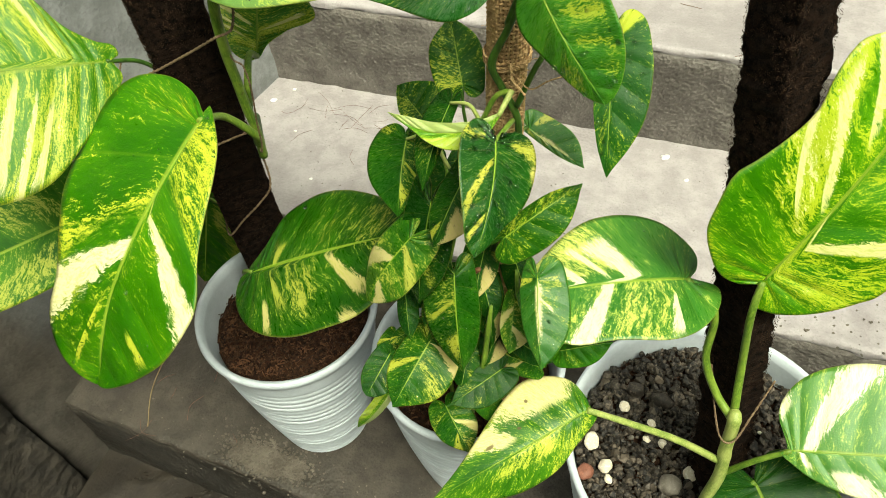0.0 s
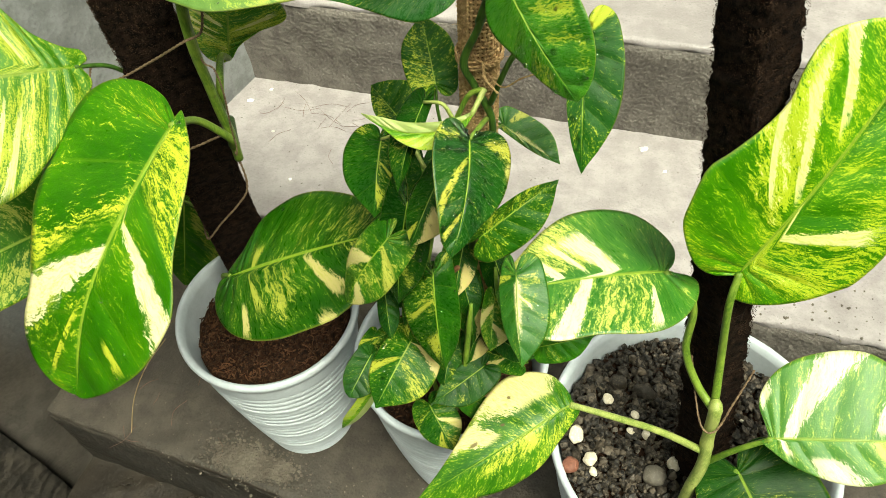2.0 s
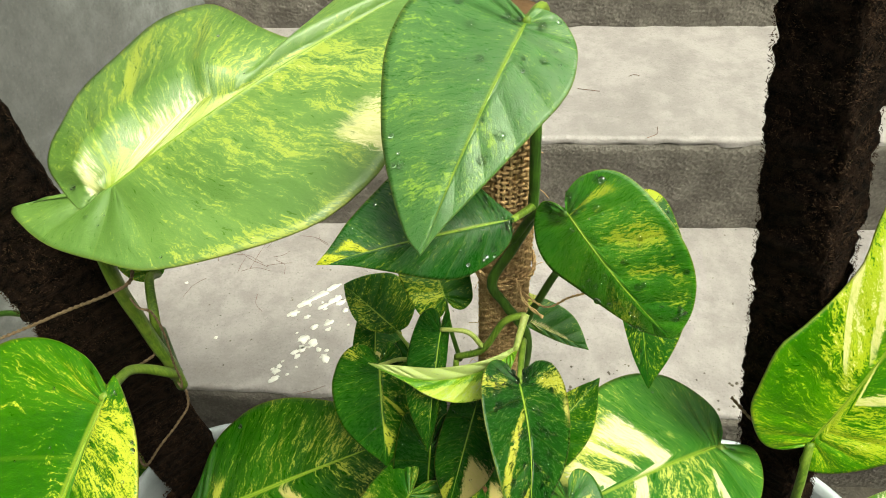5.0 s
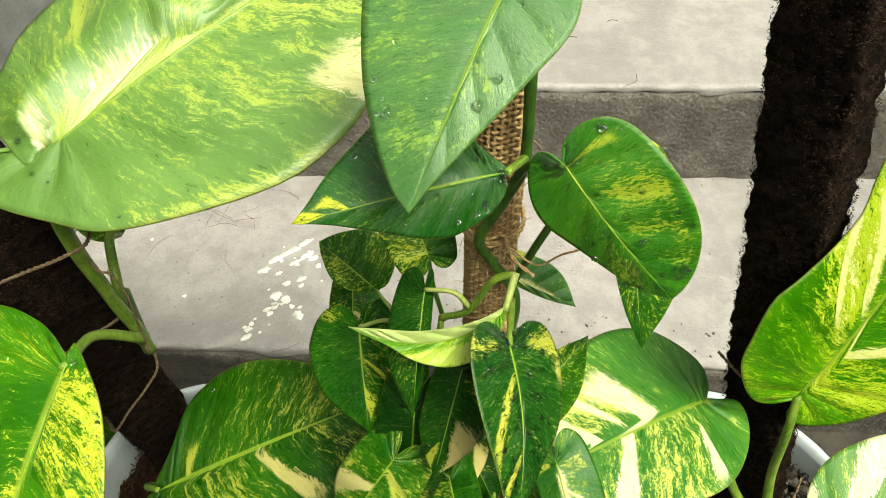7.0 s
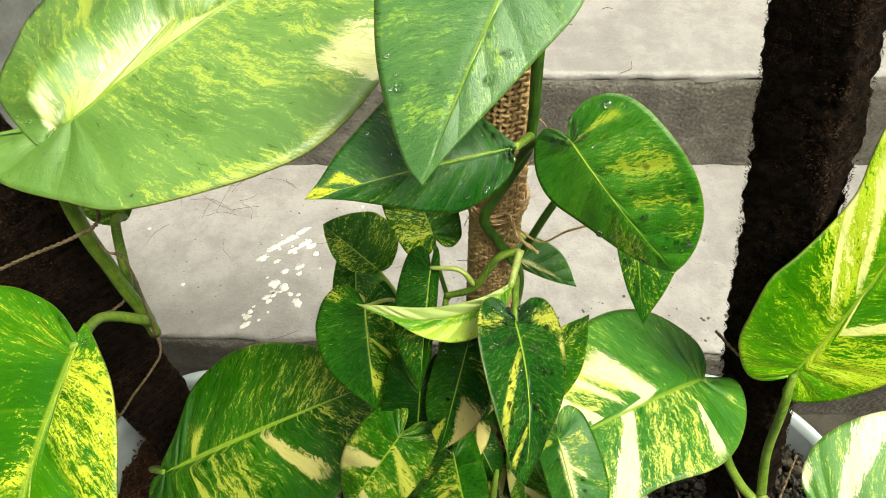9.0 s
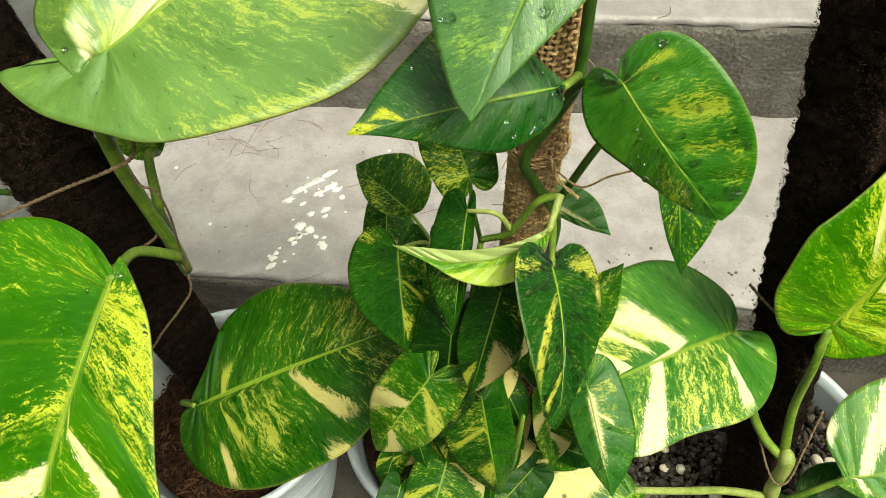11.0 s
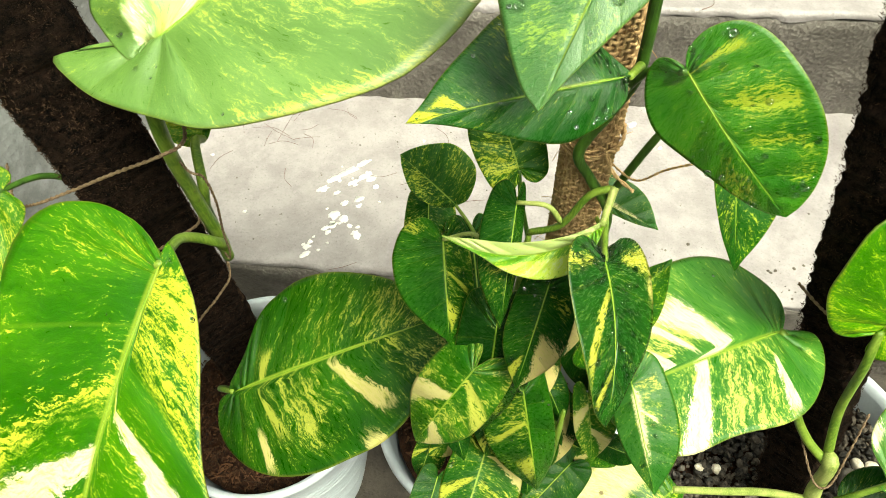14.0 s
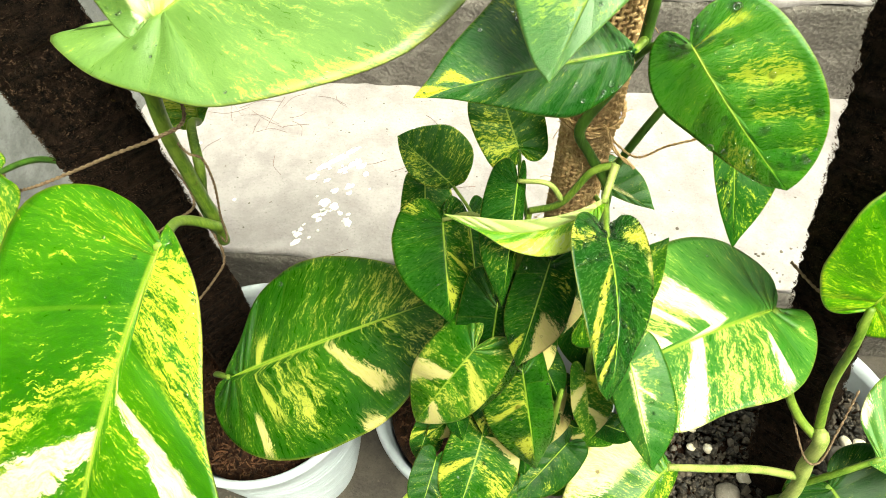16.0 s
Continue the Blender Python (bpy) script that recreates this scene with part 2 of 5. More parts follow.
YEL, CRM = (0.40, 0.43, 0.055), (0.70, 0.62, 0.30)
LEAF = {
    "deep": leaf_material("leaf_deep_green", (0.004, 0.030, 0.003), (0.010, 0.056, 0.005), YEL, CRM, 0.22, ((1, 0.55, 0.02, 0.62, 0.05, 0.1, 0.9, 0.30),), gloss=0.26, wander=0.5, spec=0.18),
    "shade": leaf_material("leaf_shaded", (0.010, 0.060, 0.002), (0.036, 0.125, 0.004), (0.34, 0.38, 0.06), (0.5, 0.5, 0.2), 0.36, ((-1, 0.45, 0.05, 0.6, 0.12, 0.2, 1, 0.35), (1, 0.45, 0.05, 0.6, 0.10, 0.2, 1, 0.30)), 0.3, gloss=0.4, spec=0.10),
    "green": leaf_material("leaf_green", (0.010, 0.072, 0.003), (0.034, 0.140, 0.005), YEL, CRM, 0.26, ((1, 0.40, 0.04, 0.46, 0.10, 0.1, 0.9, 0.25), (-1, 0.6, 0.02, 0.66, 0.05, 0.1, 0.9, 0.2)), wander=0.3, spec=0.26),
    "heart": leaf_material("leaf_green_heart", (0.016, 0.098, 0.007), (0.044, 0.160, 0.013), (0.36, 0.45, 0.04), (0.5, 0.52, 0.10), 0.24, ((1, 0.30, 0.012, 0.36, 0.035, 0.0, 0.75, "y"), (1, 0.52, 0.015, 0.54, 0.06, 0.15, 0.9, 0.52), (1, 0.63, 0.01, 0.66, 0.05, 0.2, 0.9, 0.45), (1, 0.75, 0.01, 0.78, 0.06, 0.3, 0.95, 0.4), (-1, 0.4, 0.3, 0.4, 0.3, 0.0, 1, -0.12), (-1, 0.78, 0.05, 0.8, 0.10, 0.2, 1, 0.25)), 0.0, 0.27, spec=0.5),
    "hanging": leaf_material("leaf_dark_hanging", (0.006, 0.050, 0.004), (0.014, 0.080, 0.007), (0.42, 0.50, 0.04), (0.62, 0.64, 0.10), 0.34, ((1, 0.22, 0.10, 0.22, 0.10, 0.3, 1, 0.75), (-1, 0.7, 0.03, 0.75, 0.10, 0.1, 0.9, 0.25)), 0.0, 0.30, spec=0.22),
    "splash": leaf_material("leaf_splashed", (0.006, 0.046, 0.003), (0.020, 0.090, 0.006), YEL, (0.60, 0.52, 0.22), 0.36, ((1, 0.50, 0.01, 0.58, 0.06, 0.0, 1, "c"), (-1, 0.68, 0.01, 0.76, 0.05, 0.1, 1, "y"), (1, 0.74, 0.02, 0.8, 0.08, 0.1, 1, 0.35), (-1, 0.40, 0.02, 0.46, 0.07, 0.1, 1, 0.30)), 0.2, 0.27, wander=0.34, spec=0.20, veins=15.0),
    "pale": leaf_material("leaf_pale", (0.028, 0.125, 0.004), (0.075, 0.205, 0.008), (0.50, 0.55, 0.06), (0.80, 0.77, 0.38), 0.52, ((-1, 0.42, 0.05, 0.50, 0.10, 0.05, 1, 0.24), (-1, 0.57, 0.006, 0.60, 0.018, 0.1, 0.9, "c"), (-1, 0.46, 0.004, 0.50, 0.014, 0.3, 0.95, "c"), (-1, 0.515, 0.003, 0.545, 0.010, 0.2, 1, "c"), (1, 0.48, 0.06, 0.55, 0.12, 0.0, 1, 0.22), (1, 0.53, 0.005, 0.58, 0.02, 0.1, 0.8, "c"), (-1, 0.70, 0.03, 0.74, 0.06, 0.1, 1, -0.25)), 0.4, 0.36, veins=24.0, thin=0.34),
    "streaky": leaf_material("leaf_small_streaky", (0.010, 0.075, 0.003), (0.040, 0.135, 0.006), (0.44, 0.46, 0.08), (0.62, 0.55, 0.25), 0.46, ((-1, 0.55, 0.02, 0.62, 0.07, 0.0, 1, "c"), (1, 0.45, 0.02, 0.55, 0.05, 0.0, 1, "y"), (1, 0.76, 0.02, 0.84, 0.06, 0.0, 1, "c")), 0.2, 0.30, wander=0.1, spec=0.3, veins=15.0),
    "lime": leaf_material("leaf_lime", (0.022, 0.120, 0.002), (0.075, 0.225, 0.006), (0.42, 0.53, 0.03), (0.78, 0.76, 0.34), 0.50, ((-1, 0.50, 0.012, 0.66, 0.10, 0.1, 1, 0.50), (-1, 0.55, 0.008, 0.70, 0.024, 0.1, 0.85, "c"), (-1, 0.64, 0.005, 0.78, 0.020, 0.2, 1, "c"), (-1, 0.48, 0.004, 0.60, 0.010, 0.3, 1, "c"), (1, 0.46, 0.08, 0.52, 0.18, 0.0, 1, 0.24), (1, 0.57, 0.008, 0.60, 0.02, 0.0, 0.8, "c"), (-1, 0.86, 0.05, 0.92, 0.08, 0.0, 1, 0.4)), 0.35, 0.32, veins=26.0),
    "hoja": leaf_material("leaf_wide_banded", (0.014, 0.088, 0.001), (0.042, 0.155, 0.003), (0.50, 0.54, 0.05), (0.88, 0.82, 0.50), 0.32, ((-1, 0.622, 0.012, 0.676, 0.037, 0.0, 1, "c"), (-1, 0.54, 0.02, 0.600, 0.032, 0.0, 1, 0.50), (1, 0.520, 0.004, 0.562, 0.030, 0.04, 1, "c"), (1, 0.24, 0.16, 0.30, 0.17, 0.0, 1, 0.46), (1, 0.44, 0.02, 0.48, 0.02, 0.05, 0.9, -0.10), (-1, 0.66, 0.008, 0.90, 0.014, 0.1, 0.6, "y"), (-1, 0.69, 0.02, 0.74, 0.04, 0.0, 1, 0.22), (1, 0.72, 0.10, 0.75, 0.12, 0.0, 1, -0.05), (1, 0.70, 0.004, 0.72, 0.015, 0.5, 0.9, "y")), 0.0, 0.33, spec=0.34),
    "slant": leaf_material("leaf_dark_banded", (0.006, 0.044, 0.001), (0.020, 0.088, 0.003), (0.36, 0.39, 0.06), (0.56, 0.49, 0.20), 0.32, ((1, 0.645, 0.012, 0.700, 0.024, 0.04, 0.78, "c"), (-1, 0.415, 0.014, 0.43, 0.05, 0.0, 0.30, "y"), (1, 0.405, 0.004, 0.41, 0.014, 0.5, 0.97, "c"), (1, 0.53, 0.04, 0.56, 0.08, 0.0, 0.9, 0.26), (1, 0.80, 0.04, 0.86, 0.08, 0.0, 1, 0.36), (-1, 0.90, 0.02, 0.93, 0.05, 0.0, 0.7, 0.5), (-1, 0.75, 0.10, 0.75, 0.10, 0.0, 0.9, 0.14), (1, 0.61, 0.01, 0.615, 0.02, 0.88, 1, "c"), (1, 0.46, 0.006, 0.48, 0.02, 0.05, 0.6, "y")), 0.1, 0.30, spec=0.30),
    "white": leaf_material("leaf_white_banded", (0.024, 0.115, 0.014), (0.062, 0.180, 0.028), (0.56, 0.60, 0.13), (0.9, 0.85, 0.55), 0.34, ((1, 0.610, 0.026, 0.655, 0.050, 0.0, 0.72, "c"), (1, 0.70, 0.006, 0.73, 0.016, 0.1, 0.8, "c"), (1, 0.80, 0.014, 0.815, 0.024, 0.0, 0.75, "c"), (1, 0.72, 0.12, 0.76, 0.14, 0.2, 1, 0.55), (1, 0.35, 0.22, 0.35, 0.20, 0.0, 1, -0.06), (-1, 0.615, 0.009, 0.645, 0.026, 0.0, 1, "c"), (-1, 0.43, 0.003, 0.435, 0.016, 0.25, 0.95, "c"), (-1, 0.55, 0.10, 0.60, 0.16, 0.0, 1, 0.34), (-1, 0.80, 0.05, 0.84, 0.08, 0.0, 1, 0.5), (-1, 0.18, 0.14, 0.18, 0.12, 0.0, 1, -0.1), (-1, 0.70, 0.01, 0.72, 0.02, 0.5, 1, "c")), 0.4, 0.30, spec=0.5),
    "cloud": leaf_material("leaf_cloud_white", (0.035, 0.135, 0.02), (0.07, 0.19, 0.03), (0.46, 0.56, 0.10), (0.9, 0.87, 0.60), 0.40, ((-1, 0.42, 0.03, 0.56, 0.055, 0.0, 1, "c"), (-1, 0.24, 0.05, 0.24, 0.05, 0.72, 1, "c"), (1, 0.50, 0.04, 0.50, 0.07, 0.42, 1, "c"), (-1, 0.74, 0.04, 0.8, 0.05, 0.1, 1, "c"), (1, 0.30, 0.03, 0.32, 0.03, 0.0, 0.6, "c"), (1, 0.75, 0.04, 0.75, 0.05, 0.0, 1, "y")), 0.4, 0.32, spec=0.5),
    "broad": leaf_material("leaf_broad_bright", (0.074, 0.150, 0.036), (0.128, 0.220, 0.068), (0.38, 0.46, 0.07), (0.82, 0.78, 0.42), 0.32, ((1, 0.10, 0.12, 0.10, 0.10, 0.04, 0.24, "c"), (1, 0.50, 0.050, 0.05, 0.03, 0.0, 0.11, "c"), (1, 0.66, 0.030, 0.20, 0.02, 0.0, 0.11, "y"), (1, 0.40, 0.014, 0.0, 0.02, 0.0, 0.11, "y"), (1, 0.59, 0.012, 0.12, 0.02, 0.0, 0.10, "c"), (1, 0.55, 0.32, 0.55, 0.32, 0.0, 0.12, 0.52), (1, 0.45, 0.30, 0.5, 0.3, 0.14, 1, 0.20), (1, 0.40, 0.006, 0.44, 0.02, 0.35, 0.9, "y"), (-1, 0.60, 0.05, 0.63, 0.07, 0.0, 0.7, 0.22), (-1, 0.70, 0.03, 0.72, 0.05, 0.05, 0.9, 0.24), (-1, 0.73, 0.02, 0.745, 0.030, 0.66, 1, "c"), (-1, 0.25, 0.20, 0.25, 0.20, 0.0, 1, -0.10), (-1, 0.55, 0.08, 0.58, 0.08, 0.86, 1, 0.45), (-1, 0.82, 0.05, 0.86, 0.06, 0.0, 1, 0.5)), 0.25, 0.32, spec=0.9),
    "sheen": leaf_material("leaf_even_green", (0.042, 0.125, 0.036), (0.066, 0.160, 0.052), (0.26, 0.42, 0.05), (0.4, 0.5, 0.1), 0.36, ((-1, 0.45, 0.10, 0.55, 0.10, 0.3, 1, 0.1), (1, 0.75, 0.06, 0.8, 0.10, 0.0, 0.9, 0.25), (-1, 0.82, 0.04, 0.86, 0.06, 0.0, 0.8, 0.3)), 0.0, 0.30, spec=0.9),
    "tipped": leaf_material("leaf_yellow_tipped", (0.006, 0.052, 0.006), (0.015, 0.082, 0.010), (0.50, 0.54, 0.03), (0.60, 0.62, 0.05), 0.17, ((-1, 0.875, 0.012, 0.90, 0.045, 0.0, 0.75, "y"), (-1, 0.975, 0.03, 0.975, 0.03, 0.0, 1, "y"), (1, 0.98, 0.02, 0.98, 0.02, 0.0, 1, "y"), (-1, 0.6, 0.05, 0.6, 0.08, 0.3, 1, 0.25)), 0.0, 0.26, spec=0.5),
    "wet": leaf_material("leaf_wet_streaked", (0.005, 0.040, 0.005), (0.013, 0.068, 0.008), (0.46, 0.46, 0.07), (0.66, 0.60, 0.18), 0.22, ((-1, 0.515, 0.018, 0.70, 0.035, 0.05, 0.95, "y"), (-1, 0.76, 0.012, 0.84, 0.03, 0.1, 0.9, "y"), (-1, 0.34, 0.03, 0.38, 0.06, 0.35, 1, 0.55), (1, 0.36, 0.03, 0.42, 0.07, 0.35, 1, 0.50), (1, 0.76, 0.01, 0.82, 0.03, 0.1, 0.9, 0.4), (1, 0.47, 0.012, 0.50, 0.03, 0.9, 1, "c")), 0.0, 0.22, spec=0.42, veins=15.0),
    "edge": leaf_material("leaf_cream_edged", (0.005, 0.038, 0.003), (0.014, 0.070, 0.005), YEL, (0.62, 0.51, 0.23), 0.24, ((1, 0.68, 0.03, 0.78, 0.13, 0.25, 1, "c"), (1, 0.45, 0.03, 0.5, 0.06, 0.1, 0.9, 0.4), (-1, 0.8, 0.02, 0.86, 0.04, 0.2, 1, "y")), 0.1, 0.26, spec=0.18),
    "halved": leaf_material("leaf_half_mottled", (0.006, 0.044, 0.003), (0.018, 0.086, 0.006), YEL, (0.58, 0.52, 0.18), 0.18, ((1, 0.5, 0.45, 0.6, 0.45, 0.0, 1, 0.26), (1, 0.80, 0.05, 0.86, 0.07, 0.0, 0.6, "y"), (1, 0.58, 0.006, 0.64, 0.02, 0.05, 0.8, "y"), (-1, 0.30, 0.06, 0.30, 0.06, 0.6, 1, 0.5)), 0.1, 0.27, spec=0.20, veins=14.0),
    "mottled": leaf_material("leaf_mottled_green", (0.008, 0.055, 0.003), (0.022, 0.095, 0.005), (0.44, 0.50, 0.05), (0.62, 0.60, 0.15), 0.42, ((-1, 0.6, 0.3, 0.6, 0.3, 0.0, 1, 0.12),), 0.0, 0.30, spec=0.20, veins=14.0),
    "ribbed": leaf_material("leaf_cream_ribbed", (0.014, 0.080, 0.010), (0.034, 0.120, 0.018), YEL, (0.72, 0.66, 0.36), 0.28, ((1, 0.62, 0.16, 0.66, 0.06, 0.0, 0.14, "c"), (-1, 0.70, 0.14, 0.74, 0.06, 0.0, 0.12, "c"), (1, 0.56, 0.008, 0.64, 0.02, 0.0, 0.5, "c"), (1, 0.5, 0.3, 0.5, 0.3, 0.0, 1, 0.12), (1, 0.40, 0.02, 0.44, 0.03, 0.1, 0.8, 0.4), (-1, 0.42, 0.012, 0.45, 0.03, 0.3, 1, "y")), 0.1, 0.29, veins=14.0),
    "half": leaf_material("leaf_half_cream", (0.012, 0.075, 0.003), (0.05, 0.16, 0.006), (0.50, 0.55, 0.07), (0.78, 0.70, 0.36), 0.44, ((-1, 0.44, 0.02, 0.46, 0.20, 0.38, 1, "c"), (-1, 0.72, 0.02, 0.74, 0.06, 0.3, 1, "c"), (-1, 0.52, 0.10, 0.52, 0.12, 0.0, 0.4, 0.15), (1, 0.55, 0.10, 0.60, 0.12, 0.0, 0.5, 0.28), (1, 0.3, 0.1, 0.3, 0.1, 0.3, 1, 0.2)), 0.2, 0.32, spots=((0.76, -0.62, 0.022), (0.64, -0.45, 0.012), (0.52, -0.7, 0.010))),
    "boat": leaf_material("leaf_cream_boat", (0.05, 0.16, 0.006), (0.12, 0.26, 0.012), (0.40, 0.52, 0.05), (0.44, 0.54, 0.22), 0.5, ((1, 0.5, 0.6, 0.5, 0.6, 0.0, 1, "c"), (-1, 0.5, 0.14, 0.55, 0.22, 0.3, 1, 0.5)), 0.3),
}
RIB = stem_material("leaf_rib", (0.22, 0.33, 0.03), (0.12, 0.24, 0.02))
STEM = stem_material("stem_green", (0.17, 0.25, 0.035), (0.075, 0.15, 0.015))
STEM_DARK = stem_material("stem_dark", (0.05, 0.12, 0.015), (0.025, 0.06, 0.01))
STEM_PALE = stem_material("stem_pale", (0.31, 0.35, 0.105), (0.17, 0.235, 0.05))
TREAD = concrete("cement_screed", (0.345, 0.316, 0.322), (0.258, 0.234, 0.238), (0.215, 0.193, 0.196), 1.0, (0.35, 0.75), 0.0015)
# tread of the second step: brown damp screed, with the plants' shade in its colour
TREAD_LOW = concrete("damp_shaded_screed", (0.066, 0.055, 0.044), (0.034, 0.028, 0.022), (0.024, 0.0195, 0.015), 0.8, (0.35, 0.8), 0.0022, 0.6)
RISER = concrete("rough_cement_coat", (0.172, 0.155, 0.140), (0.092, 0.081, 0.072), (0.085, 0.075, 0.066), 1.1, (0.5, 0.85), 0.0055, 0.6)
# side wall's low front corner is darkened in the colour, for damp and shade
PLASTER = concrete("grey_wall_plaster", (0.23, 0.240, 0.244), (0.145, 0.150, 0.152), (0.10, 0.102, 0.102), 1.4, (0.45, 0.75), 0.002, damp_shade=((-0.82, 0.22, 0.0), (0.30, 0.16, 0.30), (0.044, 0.037, 0.030)))
# risers of the two lower steps, coloured dark for damp and shade
RISER_LOW = concrete("damp_shaded_coat", (0.036, 0.029, 0.022), (0.020, 0.016, 0.012), (0.015, 0.012, 0.009), 2.6, (0.5, 0.85), 0.012, 0.6)
MASONRY = concrete("raw_masonry", (0.050, 0.041, 0.032), (0.018, 0.015, 0.012), (0.015, 0.0125, 0.010), 3.0, (0.6, 0.9), 0.012)
EARTH = concrete("yard_ground", (0.16, 0.14, 0.12), (0.11, 0.095, 0.08), (0.09, 0.08, 0.07), 3.0, (0.6, 0.9), 0.004)
PLASTIC = plain("white_pot_plastic", (0.52, 0.575, 0.62), (0.45, 0.50, 0.545), 30.0, 0.42, 0.08, 0.0006)
PEAT = plain("brown_coir_soil", (0.062, 0.026, 0.012), (0.006, 0.0032, 0.002), 170.0, 0.9, 0.9, 0.004, 0.2)
FIBRE = plain("coir_fibre", (0.14, 0.062, 0.028), (0.012, 0.006, 0.003), 60.0, 0.85, 0.3, 0.001, 0.25)
FERN = plain("black_tree_fern", (0.026, 0.0145, 0.0095), (0.0006, 0.0005, 0.0004), 160.0, 0.95, 1.0, 0.005, 0.08)
FERN_HAIR = plain("tree_fern_hair", (0.062, 0.036, 0.023), (0.0015, 0.001, 0.0008), 60.0, 0.9, 0.3, 0.001, 0.1)
JUTE = plain("jute_thread", (0.60, 0.41, 0.21), (0.36, 0.22, 0.105), 240.0, 0.9, 0.6, 0.001, 0.15)
PIPE = plain("pipe_under_burlap", (0.15, 0.085, 0.042), (0.09, 0.05, 0.026), 80.0, 0.9, 0.4, 0.001, 0.15)
SHEATH = plain("dried_sheath", (0.20, 0.10, 0.045), (0.09, 0.042, 0.02), 150.0, 0.7, 0.5, 0.001, 0.2)
TWINE = plain("brown_twine", (0.25, 0.175, 0.11), (0.09, 0.058, 0.036), 400.0, 0.9, 0.6, 0.0006, 0.15)
PAINT = plain("white_paint_splash", (0.82, 0.81, 0.78), (0.70, 0.69, 0.66), 90.0, 0.55, 0.3, 0.001)
NEEDLE = plain("dry_needle", (0.17, 0.085, 0.06), (0.09, 0.05, 0.036), 60.0, 0.8, 0.2, 0.0005)
STRAW = plain("dry_straw", (0.33, 0.25, 0.13), (0.2, 0.14, 0.07), 60.0, 0.8, 0.2, 0.0005)
MORTAR = concrete("crumbled_mortar", (0.17, 0.147, 0.118), (0.060, 0.050, 0.039), (0.085, 0.071, 0.056), 1.0, (0.7, 0.9), 0.006)
# lowest tread: the screed darkened further, for wet and shade
TREAD_FOOT = concrete("wet_shaded_screed", (0.034, 0.0265, 0.020), (0.016, 0.0125, 0.0095), (0.012, 0.0095, 0.0072), 0.9, (0.25, 0.7), 0.0018, 0.5)


def pebble_material(name, light, dark):
    m = Nodes(name)
    p = m.place()
    n = m.noise(p, 300.0, 5, 0.7)
    c = m.mix(m.maths("POWER", m.island(), 3.6), dark, light)
    c = m.mix(m.ramp(n, 0.45, 0.75, 0.0, 0.5), c, tuple(min(1, 1.8 * v + 0.01) for v in light))
    return m.finish(c, 0.62, n, 0.5, 0.001, 0.4)


LAVA = pebble_material("grey_gravel", (0.105, 0.083, 0.062), (0.003, 0.0022, 0.0015))
PALE_STONE = pebble_material("pale_pebble", (0.72, 0.66, 0.55), (0.55, 0.48, 0.36))
RED_STONE = pebble_material("brick_chip", (0.22, 0.09, 0.055), (0.16, 0.06, 0.04))
GREY_STONE = pebble_material("grey_chip", (0.17, 0.15, 0.125), (0.10, 0.088, 0.072))

water = Nodes("water_drop")
water.bsdf.inputs["Transmission Weight"].default_value = 1.0
water.bsdf.inputs["IOR"].default_value = 1.33
WATER = water.finish((0.95, 1.0, 0.95), 0.02)


# ---- builders ----
def mesh_from(name, bm, mat, smooth=True):
    me = bpy.data.meshes.new(name)
    bm.to_mesh(me)
    bm.free()
    me.materials.append(mat)
    if smooth:
        me.polygons.foreach_set("use_smooth", [True] * len(me.polygons))
    return me


def part(name, bm, mat, parent, label="", smooth=True):
    ob = new(name, mesh_from(name, bm, mat, smooth))
    if parent is not None:
        ob.parent = parent
    return tagged(ob, label)


def thing(name, at=(0, 0, 0), **tags):
    ob = new(name)
    ob.empty_display_size = 0.05
    ob.location = at
    return tagged(ob, **tags)


def bend(points, per=8):
    """A smooth line through the points (Catmull-Rom)."""
    p = [Vector(q) for q in points]
    if len(p) == 2:
        return [p[0].lerp(p[1], i / per) for i in range(per + 1)]
    p = [2 * p[0] - p[1], *p, 2 * p[-1] - p[-2]]
    line = []
    for a, b, c, d in zip(p, p[1:], p[2:], p[3:]):
        for i in range(per):
            t = i / per
            line.append(0.5 * (2 * b + (c - a) * t + (2 * a - 5 * b + 4 * c - d) * t * t + (3 * b - a - 3 * c + d) * t ** 3))
    return [*line, p[-2]]


def tube(bm, line, radius, sides=8, flat=1.0, rough=0.0):
    """Adds a tube along the line; radius: a number or a function of 0..1."""
    rings, up = [], None
    for i, q in enumerate(line):
        t = i / (len(line) - 1)
        way = (line[min(i + 1, len(line) - 1)] - line[max(i - 1, 0)]).normalized()
        side = way.orthogonal() if up is None else up - way * up.dot(way)
        side.normalize()
        up = side
        other = way.cross(side)
        r = radius(t) if callable(radius) else radius
        ring = []
        for k in range(sides):
            a = math.tau * k / sides
            v = q + side * (r * math.cos(a)) + other * (r * flat * math.sin(a))
            if rough:
                v += rough * r * noise.noise_vector(v * 300)
            ring.append(bm.verts.new(v))
        rings.append(ring)
    for a, b in zip(rings, rings[1:]):
        for k in range(sides):
            bm.faces.new((a[k], a[(k + 1) % sides], b[(k + 1) % sides], b[k]))
    bm.faces.new(rings[0][::-1])
    bm.faces.new(rings[-1])


